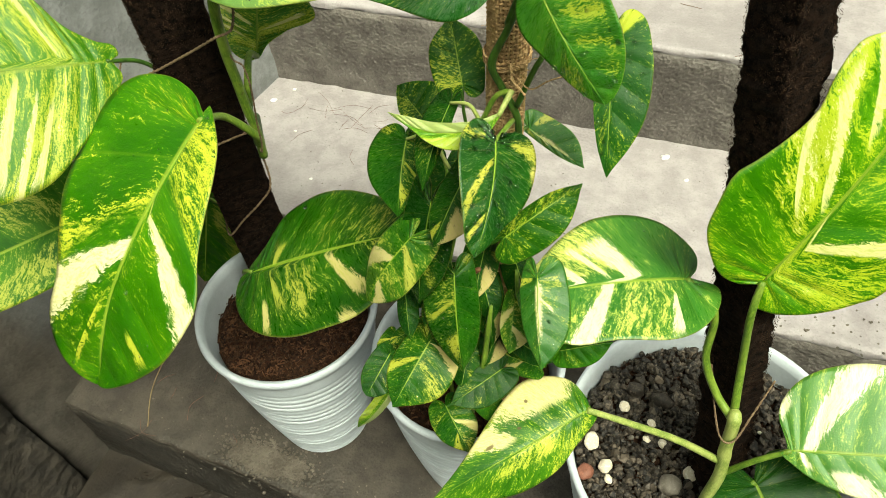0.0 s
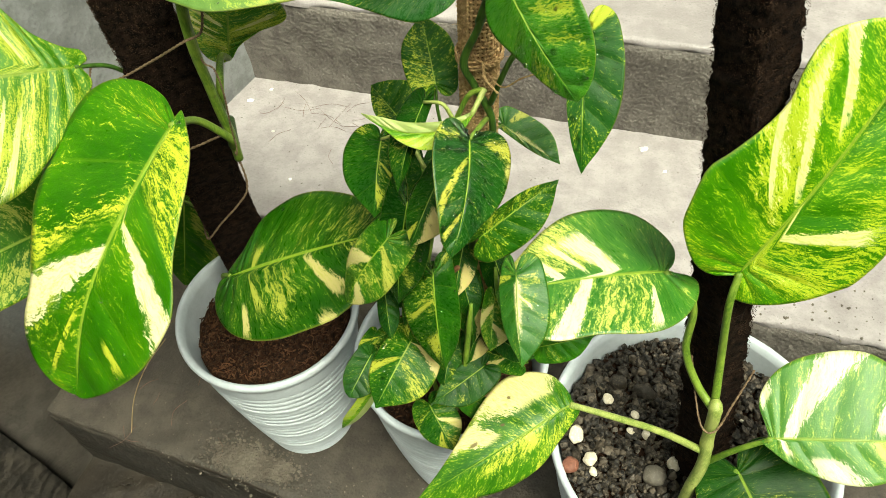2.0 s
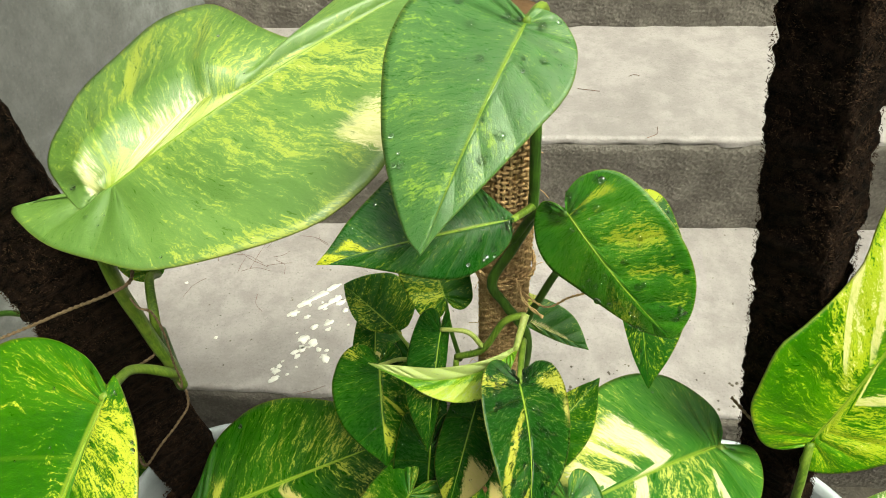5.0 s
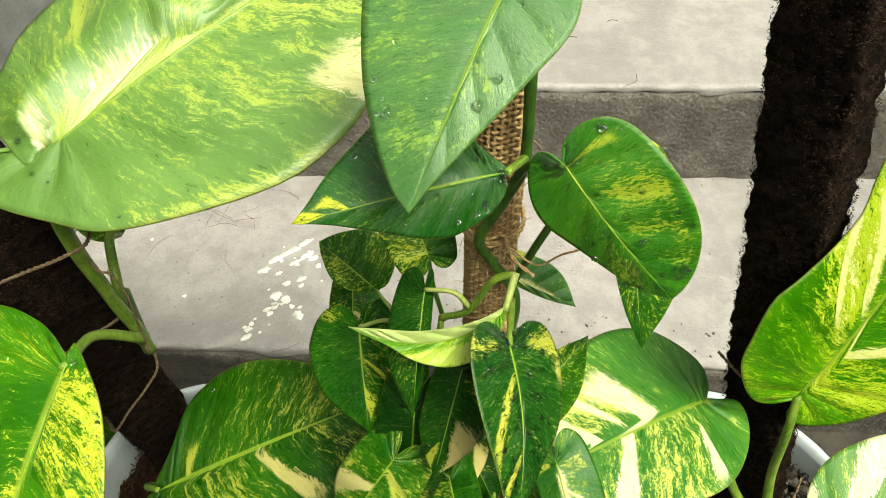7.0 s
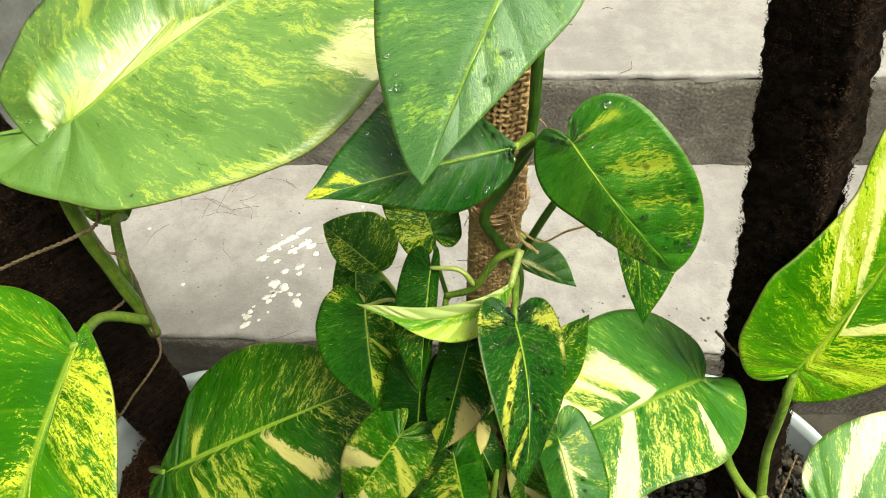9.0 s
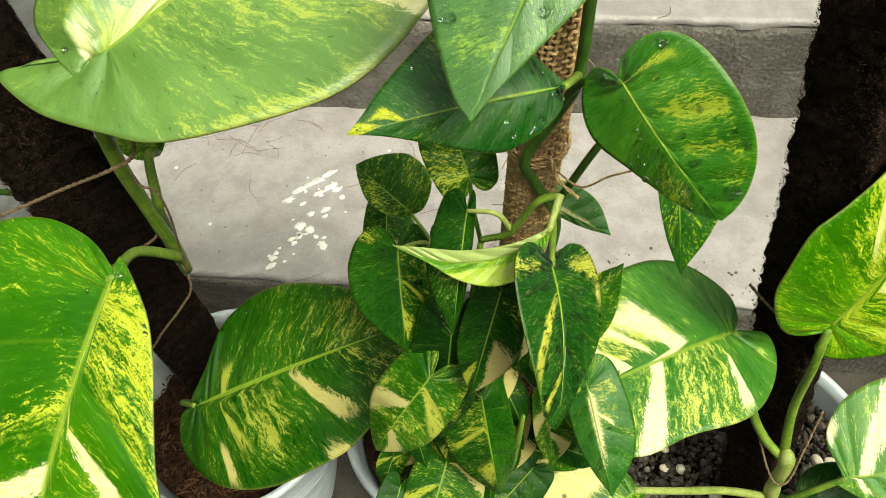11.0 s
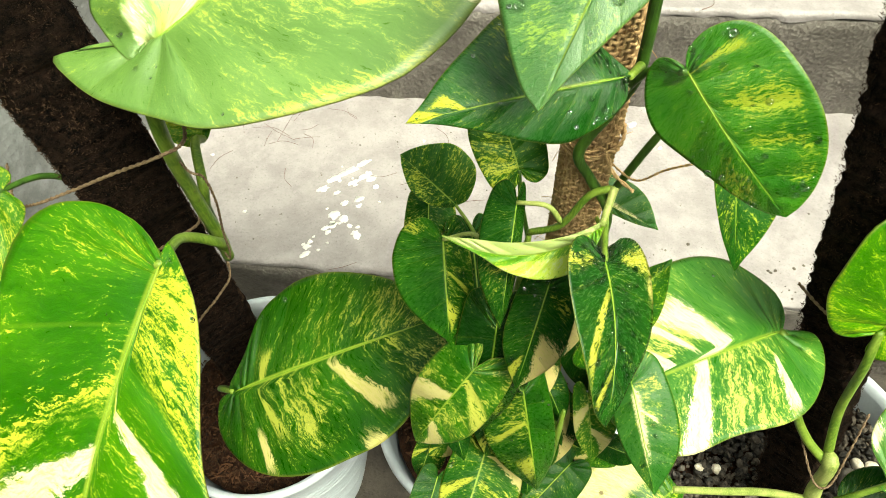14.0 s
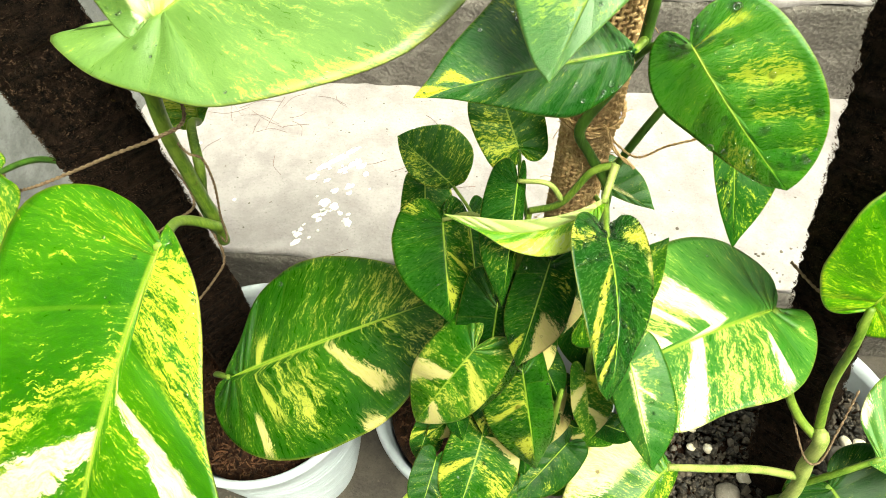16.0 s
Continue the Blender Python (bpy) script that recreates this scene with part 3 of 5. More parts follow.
def block(bm, corners, z0, z1, cell=0.012, jitter=0.0012, worn=0.004):
    """A slab between two heights over four plan corners (anticlockwise from the front left), with worn, uneven edges."""
    a, b, c, d = [Vector((x, y, 0)) for x, y in corners]
    nx = max(2, int((b - a).length / cell))
    ny = max(2, int((d - a).length / cell))
    nz_ = max(2, int((z1 - z0) / cell))

    def at(u, v, w):
        p = (a.lerp(b, u)).lerp(d.lerp(c, u), v)
        p.z = z0 + (z1 - z0) * w
        edge = [min(k, 1 - k) for k in (u, v, w)]
        dist = sorted((edge[0] * (b - a).length, edge[1] * (d - a).length, edge[2] * (z1 - z0)))
        mid = (a + b + c + d) / 4 + Vector((0, 0, (z0 + z1) / 2))
        k = max(0.0, 1 - dist[1] / 0.014)
        chip = worn * k * k * (0.8 + 1.6 * noise.noise(p * 30))
        q = p + jitter * noise.noise_vector(p * 45) + 0.6 * jitter * noise.noise_vector(p * 160)
        if chip > 0:
            pull = Vector((0, (mid.y - p.y), (mid.z - p.z)))
            if pull.length > 0:
                q += pull.normalized() * chip
        return q

    grid = {}

    def vert(i, j, k):
        if (i, j, k) not in grid:
            grid[i, j, k] = bm.verts.new(at(i / nx, j / ny, k / nz_))
        return grid[i, j, k]

    for i in range(nx):
        for j in range(ny):
            bm.faces.new((vert(i, j, nz_), vert(i + 1, j, nz_), vert(i + 1, j + 1, nz_), vert(i, j + 1, nz_)))
        for k in range(nz_):
            bm.faces.new((vert(i, 0, k), vert(i + 1, 0, k), vert(i + 1, 0, k + 1), vert(i, 0, k + 1)))


def lathe(bm, profile, sides=64, centre=(0, 0, 0), wobble=0.0):
    rings = []
    for r, z in profile:
        ring = []
        for k in range(sides):
            a = math.tau * k / sides
            s = 1 + wobble * math.sin(2 * a + 0.7)
            ring.append(bm.verts.new((centre[0] + r * s * math.cos(a), centre[1] + r * s * math.sin(a), centre[2] + z)))
        rings.append(ring)
    for a, b in zip(rings, rings[1:]):
        for k in range(sides):
            bm.faces.new((a[k], a[(k + 1) % sides], b[(k + 1) % sides], b[k]))
    return rings


# ---- stairs, wall, ground ----
# Front edges of the steps as (left x, left y, right x, right y); the risers stand 0.185 m high.
RISE = 0.185
EDGES = [(-0.80, -0.10, 1.6, -0.16), (-0.80, 0.267, 1.6, 0.19), (-0.80, 0.611, 1.6, 0.648), (-0.80, 0.924, 1.6, 1.035), (-0.80, 1.235, 1.6, 1.34), (-0.80, 1.56, 1.6, 1.66)]


def stairs():
    for i in range(5):
        x0, y0, x1, y1 = EDGES[i]
        u0, v0, u1, v1 = EDGES[i + 1]
        z = RISE * (i - 1)
        step = thing("step_%d" % (i + 1), label="grey cement stair step, damp and worn", category="step", kind="structure")
        bm = bmesh.new()
        low = z - RISE
        block(bm, ((x0, y0 + 0.002), (x1, y1 + 0.002), (u1, v1 + 0.02), (u0, v0 + 0.02)), low, z - 0.012, 0.018, 0.0028, 0.0)
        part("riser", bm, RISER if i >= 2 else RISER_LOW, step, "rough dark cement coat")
        bm = bmesh.new()
        block(bm, ((x0, y0), (x1, y1), (u1, v1 + 0.02), (u0, v0 + 0.02)), z - 0.014, z, 0.012, 0.0012, 0.006)
        part("tread", bm, TREAD if i >= 2 else TREAD_LOW if i else TREAD_FOOT, step)


stairs()


def slab(name, lo, hi, mat, cell=0.03, jitter=0.0015, label=""):
    """An upright wall between two plan points, with thickness, over a height."""
    (xa, ya, xb, yb, thick), (z0, z1) = lo, hi
    bm = bmesh.new()
    a, b = Vector((xa, ya, 0)), Vector((xb, yb, 0))
    n = Vector(((b - a).y, -(b - a).x, 0)).normalized()
    nu, nv = max(2, int((b - a).length / cell)), max(2, int((z1 - z0) / cell))
    rows = []
    for j in range(nv + 1):
        row = []
        for i in range(nu + 1):
            p = a.lerp(b, i / nu) + Vector((0, 0, z0 + (z1 - z0) * j / nv))
            row.append(bm.verts.new(p + n * (jitter * noise.noise(p * 40) + 2 * jitter * noise.noise(p * 9))))
        rows.append(row)
    back = [bm.verts.new(q) for q in (a - n * thick + Vector((0, 0, z0)), b - n * thick + Vector((0, 0, z0)), b - n * thick + Vector((0, 0, z1)), a - n * thick + Vector((0, 0, z1)))]
    for r, s in zip(rows, rows[1:]):
        for i in range(nu):
            bm.faces.new((r[i], r[i + 1], s[i + 1], s[i]))
    bm.faces.new((back[1], back[0], back[3], back[2]))
    bm.faces.new([*rows[-1], back[2], back[3]])
    bm.faces.new([back[0], back[1], *rows[0][::-1]])
    bm.faces.new([back[3], back[0], *[r[0] for r in rows]])
    bm.faces.new([back[1], back[2], *[r[-1] for r in rows[::-1]]])
    ob = part(name, bm, mat, None)
    return tagged(ob, label, "wall", kind="structure")


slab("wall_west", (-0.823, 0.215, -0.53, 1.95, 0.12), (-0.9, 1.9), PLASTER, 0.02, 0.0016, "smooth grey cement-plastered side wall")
slab("wall_west_raw", (-0.83, -0.6, -0.803, 0.207, 0.12), (-0.9, 1.9), MASONRY, 0.012, 0.006, "raw dark rough masonry wall beside the plaster")
slab("wall_north", (-0.7, 1.97, 1.75, 2.0, 0.15), (-0.5, 1.9), PLASTER, 0.03, 0.0016, "grey plastered wall behind the stairs")

# two unseen walls, added to block low sky so light falls from above
slab("sky_blocker_south", (1.9, -1.75, -0.95, -1.75, 0.15), (-0.5, 3.2), PLASTER, 0.06, 0.0016, "unseen plain grey wall added to block the low southern sky")
slab("sky_blocker_east", (1.9, 2.0, 1.9, -1.75, 0.15), (-0.5, 2.6), PLASTER, 0.06, 0.0016, "unseen plain grey wall added to block the low eastern sky")

bm = bmesh.new()
n = 60
grid = [[bm.verts.new((60 * (abs(i / n) ** 2.2) * (1 if i >= 0 else -1), 60 * (abs(j / n) ** 2.2) * (1 if j >= 0 else -1), -0.37 + 0.004 * noise.noise((i * 1.7, j * 1.7, 0)))) for j in range(-n, n + 1)] for i in range(-n, n + 1)]
for r, s in zip(grid, grid[1:]):
    for j in range(2 * n):
        bm.faces.new((r[j], s[j], s[j + 1], r[j + 1]))
tagged(part("ground", bm, EARTH, None), "bare grey-brown yard ground", "ground", kind="structure")


# ---- pots ----
def pot(at, r_top, r_base, height, ribs, label, wobble=0.0):
    """A tapered plastic pot with fine horizontal ribs, a rolled rim and a hollow inside."""
    ob = thing("plant_pot", at, label=label, category="plant pot", group="pots on the step")
    prof = [(0.0, 0.004), (r_base * 0.7, 0.004), (r_base * 0.93, 0.0), (r_base, 0.004)]
    rows = 150
    for i in range(1, rows):
        t = i / rows
        r = r_base + (r_top - r_base) * (0.6 * t + 0.4 * math.sin(t * math.pi / 2) ** 0.9)
        z = 0.004 + (height - 0.018) * t
        groove = 0.0
        if t < 0.90:
            s = (t * ribs) % 1.0
            deep = 1.0 if int(t * ribs) % 4 else 1.9
            groove = -0.0023 * deep * math.exp(-((s - 0.5) / 0.17) ** 2) * (0.8 + 0.4 * math.sin(i * 0.7))
        prof.append((r + groove, z))
    lip = r_top
    prof += [(lip, height - 0.016), (lip + 0.0035, height - 0.013), (lip + 0.005, height - 0.006), (lip + 0.004, height - 0.001), (lip + 0.001, height), (lip - 0.003, height - 0.002), (lip - 0.0055, height - 0.012)]
    bm = bmesh.new()
    lathe(bm, prof[1:], 96, wobble=wobble)
    part("body", bm, PLASTIC, ob)
    inner = [(lip - 0.0055, height - 0.012), (lip - 0.010, height - 0.05), (r_base - 0.006, 0.012), (0.002, 0.010)]
    bm = bmesh.new()
    lathe(bm, inner, 96, wobble=wobble)
    part("lining", bm, PLASTIC, ob, "white inner wall")
    return ob


POT_L, POT_C, POT_R = (-0.379, 0.391, 0.002), (-0.139, 0.399, 0.002), (0.149, 0.382, 0.002)
pot(POT_L, 0.111, 0.070, 0.304, 22, "tapered white ribbed plastic pot with coir soil")
pot(POT_C, 0.112, 0.070, 0.303, 22, "white ribbed plastic pot under a bushy trailing plant")
pot(POT_R, 0.155, 0.112, 0.279, 22, "wide white plastic pot filled with dark gravel")


def soil(at, radius, z, mat, label, bumps=0.006):
    bm = bmesh.new()
    rings = [[bm.verts.new((at[0], at[1], z + 0.006))]]
    for i in range(1, 40):
        r = radius * i / 39
        ring = []
        for k in range(110):
            a = math.tau * k / 110
            p = Vector((at[0] + r * math.cos(a), at[1] + r * math.sin(a), z))
            p.z += bumps * (noise.noise(p * 60) + 0.7 * noise.noise(p * 190)) + 0.006 * (1 - (r / radius) ** 2)
            ring.append(bm.verts.new(p))
        rings.append(ring)
    for k in range(110):
        bm.faces.new((rings[0][0], rings[1][k], rings[1][(k + 1) % 110]))
    for a, b in zip(rings[1:], rings[2:]):
        for k in range(110):
            bm.faces.new((a[k], b[k], b[(k + 1) % 110], a[(k + 1) % 110]))
    return tagged(part("soil", bm, mat, None), label, "soil", kind="stuff")


def fibres(at, radius, z, count, mat, seed):
    rnd = random.Random(seed)
    bm = bmesh.new()
    for _ in range(count):
        a, r = rnd.random() * math.tau, radius * math.sqrt(rnd.random())
        p = Vector((at[0] + r * math.cos(a), at[1] + r * math.sin(a), z + 0.005 + rnd.random() * 0.006))
        w = Vector((rnd.gauss(0, 1), rnd.gauss(0, 1), rnd.gauss(0, 0.35))).normalized()
        s = w.orthogonal().normalized()
        l = min(0.014, 0.0022 * rnd.paretovariate(1.6))
        tube(bm, bend([p - w * l / 2, p + s * rnd.uniform(-0.15, 0.15) * l, p + w * l / 2], 2), rnd.uniform(0.0003, 0.0011), 4)
    return tagged(part("coir_bits", bm, mat, None), "loose brown coir fibres on the soil", "soil fibres", kind="stuff")


soil(POT_L, 0.099, 0.262, PEAT, "dark brown coir potting soil", 0.009)
fibres(POT_L, 0.096, 0.262, 1900, FIBRE, 3)
soil(POT_C, 0.099, 0.262, PEAT, "dark brown coir potting soil")
fibres(POT_C, 0.096, 0.262, 1500, FIBRE, 4)
soil(POT_R, 0.143, 0.240, PEAT, "dark earth under the gravel", 0.003)


def stone(bm, p, size, rnd, sides=1):
    """One rounded, uneven stone."""
    got = bmesh.ops.create_icosphere(bm, subdivisions=sides, radius=1.0)["verts"]
    sx, sy, sz = size * rnd.uniform(0.8, 1.3), size * rnd.uniform(0.7, 1.1), size * rnd.uniform(0.5, 0.8)
    turn = Euler((rnd.uniform(-0.4, 0.4), rnd.uniform(-0.4, 0.4), rnd.random() * 6.3)).to_matrix()
    o = Vector((rnd.random() * 50, rnd.random() * 50, 0))
    for v in got:
        k = 1 + 0.22 * noise.noise(v.co * 1.3 + o)
        v.co = p + turn @ Vector((v.co.x * sx * k, v.co.y * sy * k, v.co.z * sz * k))


def gravel():
    rnd = random.Random(8)
    base = bmesh.new()
    bmesh.ops.create_icosphere(base, subdivisions=1, radius=1.0)
    ico = np.array([v.co[:] for v in base.verts])
    tri = np.array([[v.index for v in f.verts] for f in base.faces])
    base.free()
    verts, faces = [], []
    count = 0
    for layer in range(2):
        for _ in range(2600):
            a, r = rnd.random() * math.tau, 0.142 * math.sqrt(rnd.random())
            size = rnd.choice((0.0012, 0.0016, 0.002, 0.0024, 0.003, 0.0042, 0.0058)) * rnd.uniform(0.8, 1.2)
            p = Vector((POT_R[0] + r * math.cos(a), POT_R[1] + r * math.sin(a), 0.244 + 0.003 * layer + rnd.uniform(0, 0.003) + 0.006 * (1 - (r / 0.142) ** 2)))
            turn = np.array(Euler((rnd.random() * 6, rnd.random() * 6, rnd.random() * 6)).to_matrix())
            k = np.array([1 + rnd.uniform(-0.25, 0.25) for _ in range(len(ico))])[:, None]
            q = (ico * k * (size * rnd.uniform(0.9, 1.5), size, size * rnd.uniform(0.6, 0.9))) @ turn.T + np.array(p)
            verts.append(q)
            faces.append(tri + count)
            count += len(ico)
    me = bpy.data.meshes.new("gravel")
    me.from_pydata(np.concatenate(verts).tolist(), [], np.concatenate(faces).tolist())
    me.materials.append(LAVA)
    tagged(new("gravel", me), "dark grey volcanic gravel filling a pot", "gravel", kind="stuff")


gravel()


def pebble(x, y, size, mat, label, seed, z=0.256):
    bm = bmesh.new()
    stone(bm, Vector((0, 0, 0)), size, random.Random(seed), 3)
    ob = part("pebble", bm, mat, None)
    ob.location = (x, y, z)
    tagged(ob, label, "pebble", "pebbles on the gravel")


PALE = "pale cream pebble lying on dark gravel"
pebble(0.046, 0.332, 0.0085, PALE_STONE, PALE, 1)
pebble(0.025, 0.357, 0.0085, PALE_STONE, PALE, 2)
pebble(0.053, 0.411, 0.0075, PALE_STONE, PALE, 3)
pebble(0.103, 0.378, 0.0065, PALE_STONE, PALE, 4)
pebble(0.137, 0.352, 0.0075, PALE_STONE, PALE, 5)
pebble(0.087, 0.400, 0.0055, PALE_STONE, PALE, 6)
pebble(0.247, 0.400, 0.0075, PALE_STONE, PALE, 7)
pebble(0.261, 0.398, 0.0075, PALE_STONE, PALE, 8)
pebble(0.085, 0.378, 0.0055, PALE_STONE, PALE, 9)
pebble(0.052, 0.318, 0.005, PALE_STONE, PALE, 10)
strewn = random.Random(19)
for i in range(12):
    a, r = strewn.random() * math.tau, 0.13 * math.sqrt(strewn.random())
    pebble(POT_R[0] + r * math.cos(a), POT_R[1] + r * math.sin(a), strewn.uniform(0.0022, 0.0042), (PALE_STONE, GREY_STONE)[i % 2], "small pale stone lying on dark gravel", 30 + i, 0.253)
pebble(0.026, 0.318, 0.0095, RED_STONE, "reddish brick chip lying on dark gravel", 11)
pebble(0.238, 0.380, 0.014, GREY_STONE, "grey stone chip lying on dark gravel", 12)
pebble(0.118, 0.333, 0.013, GREY_STONE, "grey stone chip lying on dark gravel", 13)
pebble(0.062, 0.437, 0.011, LAVA, "dark grey stone lying on gravel", 14)
pebble(0.095, 0.432, 0.012, LAVA, "dark grey stone lying on gravel", 15)


# ---- poles ----
def fern_pole(foot, top, wide, deep, turn, label, seed):
    """A square-sawn tree-fern post: pitted faces and a coat of short stiff hairs."""
    ob = thing("fern_post", foot, label=label, category="plant pole", group="fern posts")
    a, b = Vector((0, 0, 0)), Vector(top) - Vector(foot)
    way = b.normalized()
    s = Vector((math.cos(turn), math.sin(turn), 0))
    s = (s - way * s.dot(way)).normalized()
    o = way.cross(s)
    rows, around = 230, 56
    bm = bmesh.new()
    rings = []
    for i in range(rows + 1):
        q = a.lerp(b, i / rows)
        ring = []
        for k in range(around):
            t = math.tau * k / around
            c, d = math.cos(t), math.sin(t)
            e = 0.18
            x = wide / 2 * math.copysign(abs(c) ** e, c)
            y = deep / 2 * math.copysign(abs(d) ** e, d)
            v = q + s * x + o * y
            w = (s * x + o * y).normalized()
            stretch = Vector((v.x * 120, v.y * 120, v.z * 55)) + Vector((seed, 0, 0))
            v += w * (0.0036 * noise.noise(stretch) + 0.0042 * noise.noise(stretch * 2.3) + 0.0012 * noise.noise(stretch * 0.22) - 0.001)
            ring.append(bm.verts.new(v))
        rings.append(ring)
    for r, u in zip(rings, rings[1:]):
        for k in range(around):
            bm.faces.new((r[k], r[(k + 1) % around], u[(k + 1) % around], u[k]))
    bm.faces.new(rings[-1])
    bm.faces.new(rings[0][::-1])
    part("core", bm, FERN, ob)
    rnd = random.Random(seed)
    bm = bmesh.new()
    for _ in range(42000):
        q = a.lerp(b, rnd.random())
        x, y = rnd.uniform(-1, 1), rnd.uniform(-1, 1)
        if rnd.random() < 0.5:
            x = math.copysign(0.99, x)
        else:
            y = math.copysign(0.99, y)
        p = q + s * x * wide / 2 + o * y * deep / 2
        w = (s * x + o * y).normalized()
        d = (w * rnd.uniform(-0.15, 0.10) + Vector((rnd.gauss(0, 0.7), rnd.gauss(0, 0.7), rnd.gauss(0, 0.7)))).normalized()
        d = (d - w * max(0.0, d.dot(w)) * 0.85).normalized()
        l = rnd.uniform(0.0010, 0.0026)
        z = d.orthogonal().normalized() * rnd.uniform(0.0002, 0.00042)
        v = [bm.verts.new(p - z), bm.verts.new(p + z), bm.verts.new(p + d * l + w * 0.001)]
        u = bm.verts.new(p + w * 0.0006 + d * l * 0.3)
        for f in ((0, 1), (1, 2), (2, 0)):
            bm.faces.new((v[f[0]], v[f[1]], u))
    tagged(part("hair", bm, FERN_HAIR, ob, "short stiff brown fibres", False), kind="stuff")
    return ob


fern_pole((-0.430, 0.452, 0.19), (-0.396, 0.391, 1.02), 0.059, 0.060, 0.784, "dark brown fibrous tree-fern post leaning in the pot", 5)
fern_pole((0.1732, 0.3406, 0.20), (0.0199, 0.5096, 1.10), 0.048, 0.034, -0.81, "black fibrous tree-fern post standing in gravel", 9)


def burlap_pole(foot, height, radius):
    ob = thing("burlap_pole", foot, label="slim round plant pole wrapped in brown woven jute burlap", category="plant pole")
    bm = bmesh.new()
    lathe(bm, [(radius, 0), (radius, height), (radius * 0.6, height + 0.001), (0.0005, height + 0.001)], 40)
    part("pipe", bm, PIPE, ob)
    bm = bmesh.new()
    rows, around, pitch = int(height / 0.0030), 30, 0.0030
    for i in range(rows):
        line = []
        for k in range(around + 1):
            a = math.tau * k / around
            r = radius + 0.0009 + 0.0007 * math.cos(math.pi * (k + i)) + 0.0009 * noise.noise((a * 3, i * 0.05, 1))
            z = pitch * i + 0.0006 * noise.noise((a * 2, i * 0.7, 4))
            line.append(Vector((r * math.cos(a), r * math.sin(a), z)))
        tube(bm, line, 0.00112 * (1 + 0.35 * noise.noise((i * 0.9, 0, 0))), 4)
    tagged(part("weft", bm, JUTE, ob), kind="stuff")
    bm = bmesh.new()
    for k in range(around):
        a = math.tau * k / around
        line = []
        for i in range(0, rows):
            r = radius + 0.0009 - 0.0007 * math.cos(math.pi * (k + i)) + 0.0009 * noise.noise((a * 3, i * 0.05, 1))
            b = a + 0.02 * noise.noise((k * 3.1, i * 0.06, 0))
            line.append(Vector((r * math.cos(b), r * math.sin(b), pitch * i)))
        tube(bm, line, 0.00102, 4)
    tagged(part("warp", bm, JUTE, ob), kind="stuff")
    rnd = random.Random(2)
    bm = bmesh.new()
    for _ in range(260):
        a, z = rnd.random() * math.tau, rnd.random() * height
        p = Vector((math.cos(a), math.sin(a), 0)) * (radius + 0.001) + Vector((0, 0, z))
        d = Vector((math.cos(a), math.sin(a), 0)) * rnd.uniform(0.3, 1) + Vector((rnd.gauss(0, 0.6), rnd.gauss(0, 0.6), rnd.gauss(0, 0.8)))
        l = rnd.uniform(0.003, 0.012)
        tube(bm, bend([p, p + d.normalized() * l * 0.6, p + d.normalized() * l + Vector((0, 0, rnd.uniform(-0.3, 0.2) * l))], 3), 0.00022, 3)
    tagged(part("loose_thread", bm, JUTE, ob, "frayed jute threads"), kind="stuff")
    return ob


burlap_pole((-0.096, 0.3755, 0.20), 0.70, 0.0118)


def twine(points, radius, label, turns=9.0, mat=None):
    """A two-strand twisted cord along the points."""
    line = bend(points, 14)
    ob = thing("twine", line[0], label=label, category="twine", group="twine ties")
    o = line[0]
    for k in range(2):
        strand = []
        for i, q in enumerate(line):
            way = (line[min(i + 1, len(line) - 1)] - line[max(i - 1, 0)]).normalized()
            s = way.orthogonal().normalized()
            t = way.cross(s)
            a = turns * math.tau * i / len(line) + math.pi * k
            strand.append(q - o + (s * math.cos(a) + t * math.sin(a)) * radius * 0.55)
        bm = bmesh.new()
        tube(bm, strand, radius * 0.62, 6, rough=0.25)
        part("strand", bm, mat or TWINE, ob)
    return ob


# ---- leaves ----
def outline(v, lobe, wide_at, blunt, shoulder=1.0):
    """One margin of a heart-shaped leaf: along (0 base, 1 tip) and out (0..1) for v from the sinus to the tip."""
    wa = min(max(wide_at, 0.16), 0.42)
    lobe, h = lobe * shoulder ** 0.5, shoulder
    rest = 1 - wa
    pts = [(-0.2 * lobe, -0.06), (0.0, 0.0), (-0.66 * lobe, 0.13 * h), (-1.0 * lobe, 0.36 * h), (-0.86 * lobe, 0.61 * h), (-0.36 * lobe, 0.82 * h), (0.45 * wa, 0.96 * (0.4 + 0.6 * h)), (wa, 1.0),
           (wa + rest * 0.28, 0.95 + 0.02 * blunt), (wa + rest * 0.52, 0.78 + 0.10 * blunt), (wa + rest * 0.74, 0.47 + 0.22 * blunt), (wa + rest * 0.91, 0.15 + 0.30 * blunt), (1.0, 0.0), (1.03, -0.25)]
    x = min(max(v, 0.0), 1.0) * (len(pts) - 3)
    i = min(int(x), len(pts) - 4)
    t = x - i
    p = pts[i:i + 4]
    q = [0.5 * (2 * p[1][k] + (p[2][k] - p[0][k]) * t + (2 * p[0][k] - 5 * p[1][k] + 4 * p[2][k] - p[3][k]) * t * t + (3 * p[1][k] - p[0][k] - 3 * p[2][k] + p[3][k]) * t ** 3) for k in (0, 1)]
    return q[0], max(q[1], 0.0)


def vein_root(v, s):
    """Where on the midrib the side vein that ends at the margin (v, s) sets out."""
    if s <= 0:
        return 0.05 * min(1.0, v / 0.4)
    return 0.04 * (1 - s) + s * (0.26 + 0.66 * s)


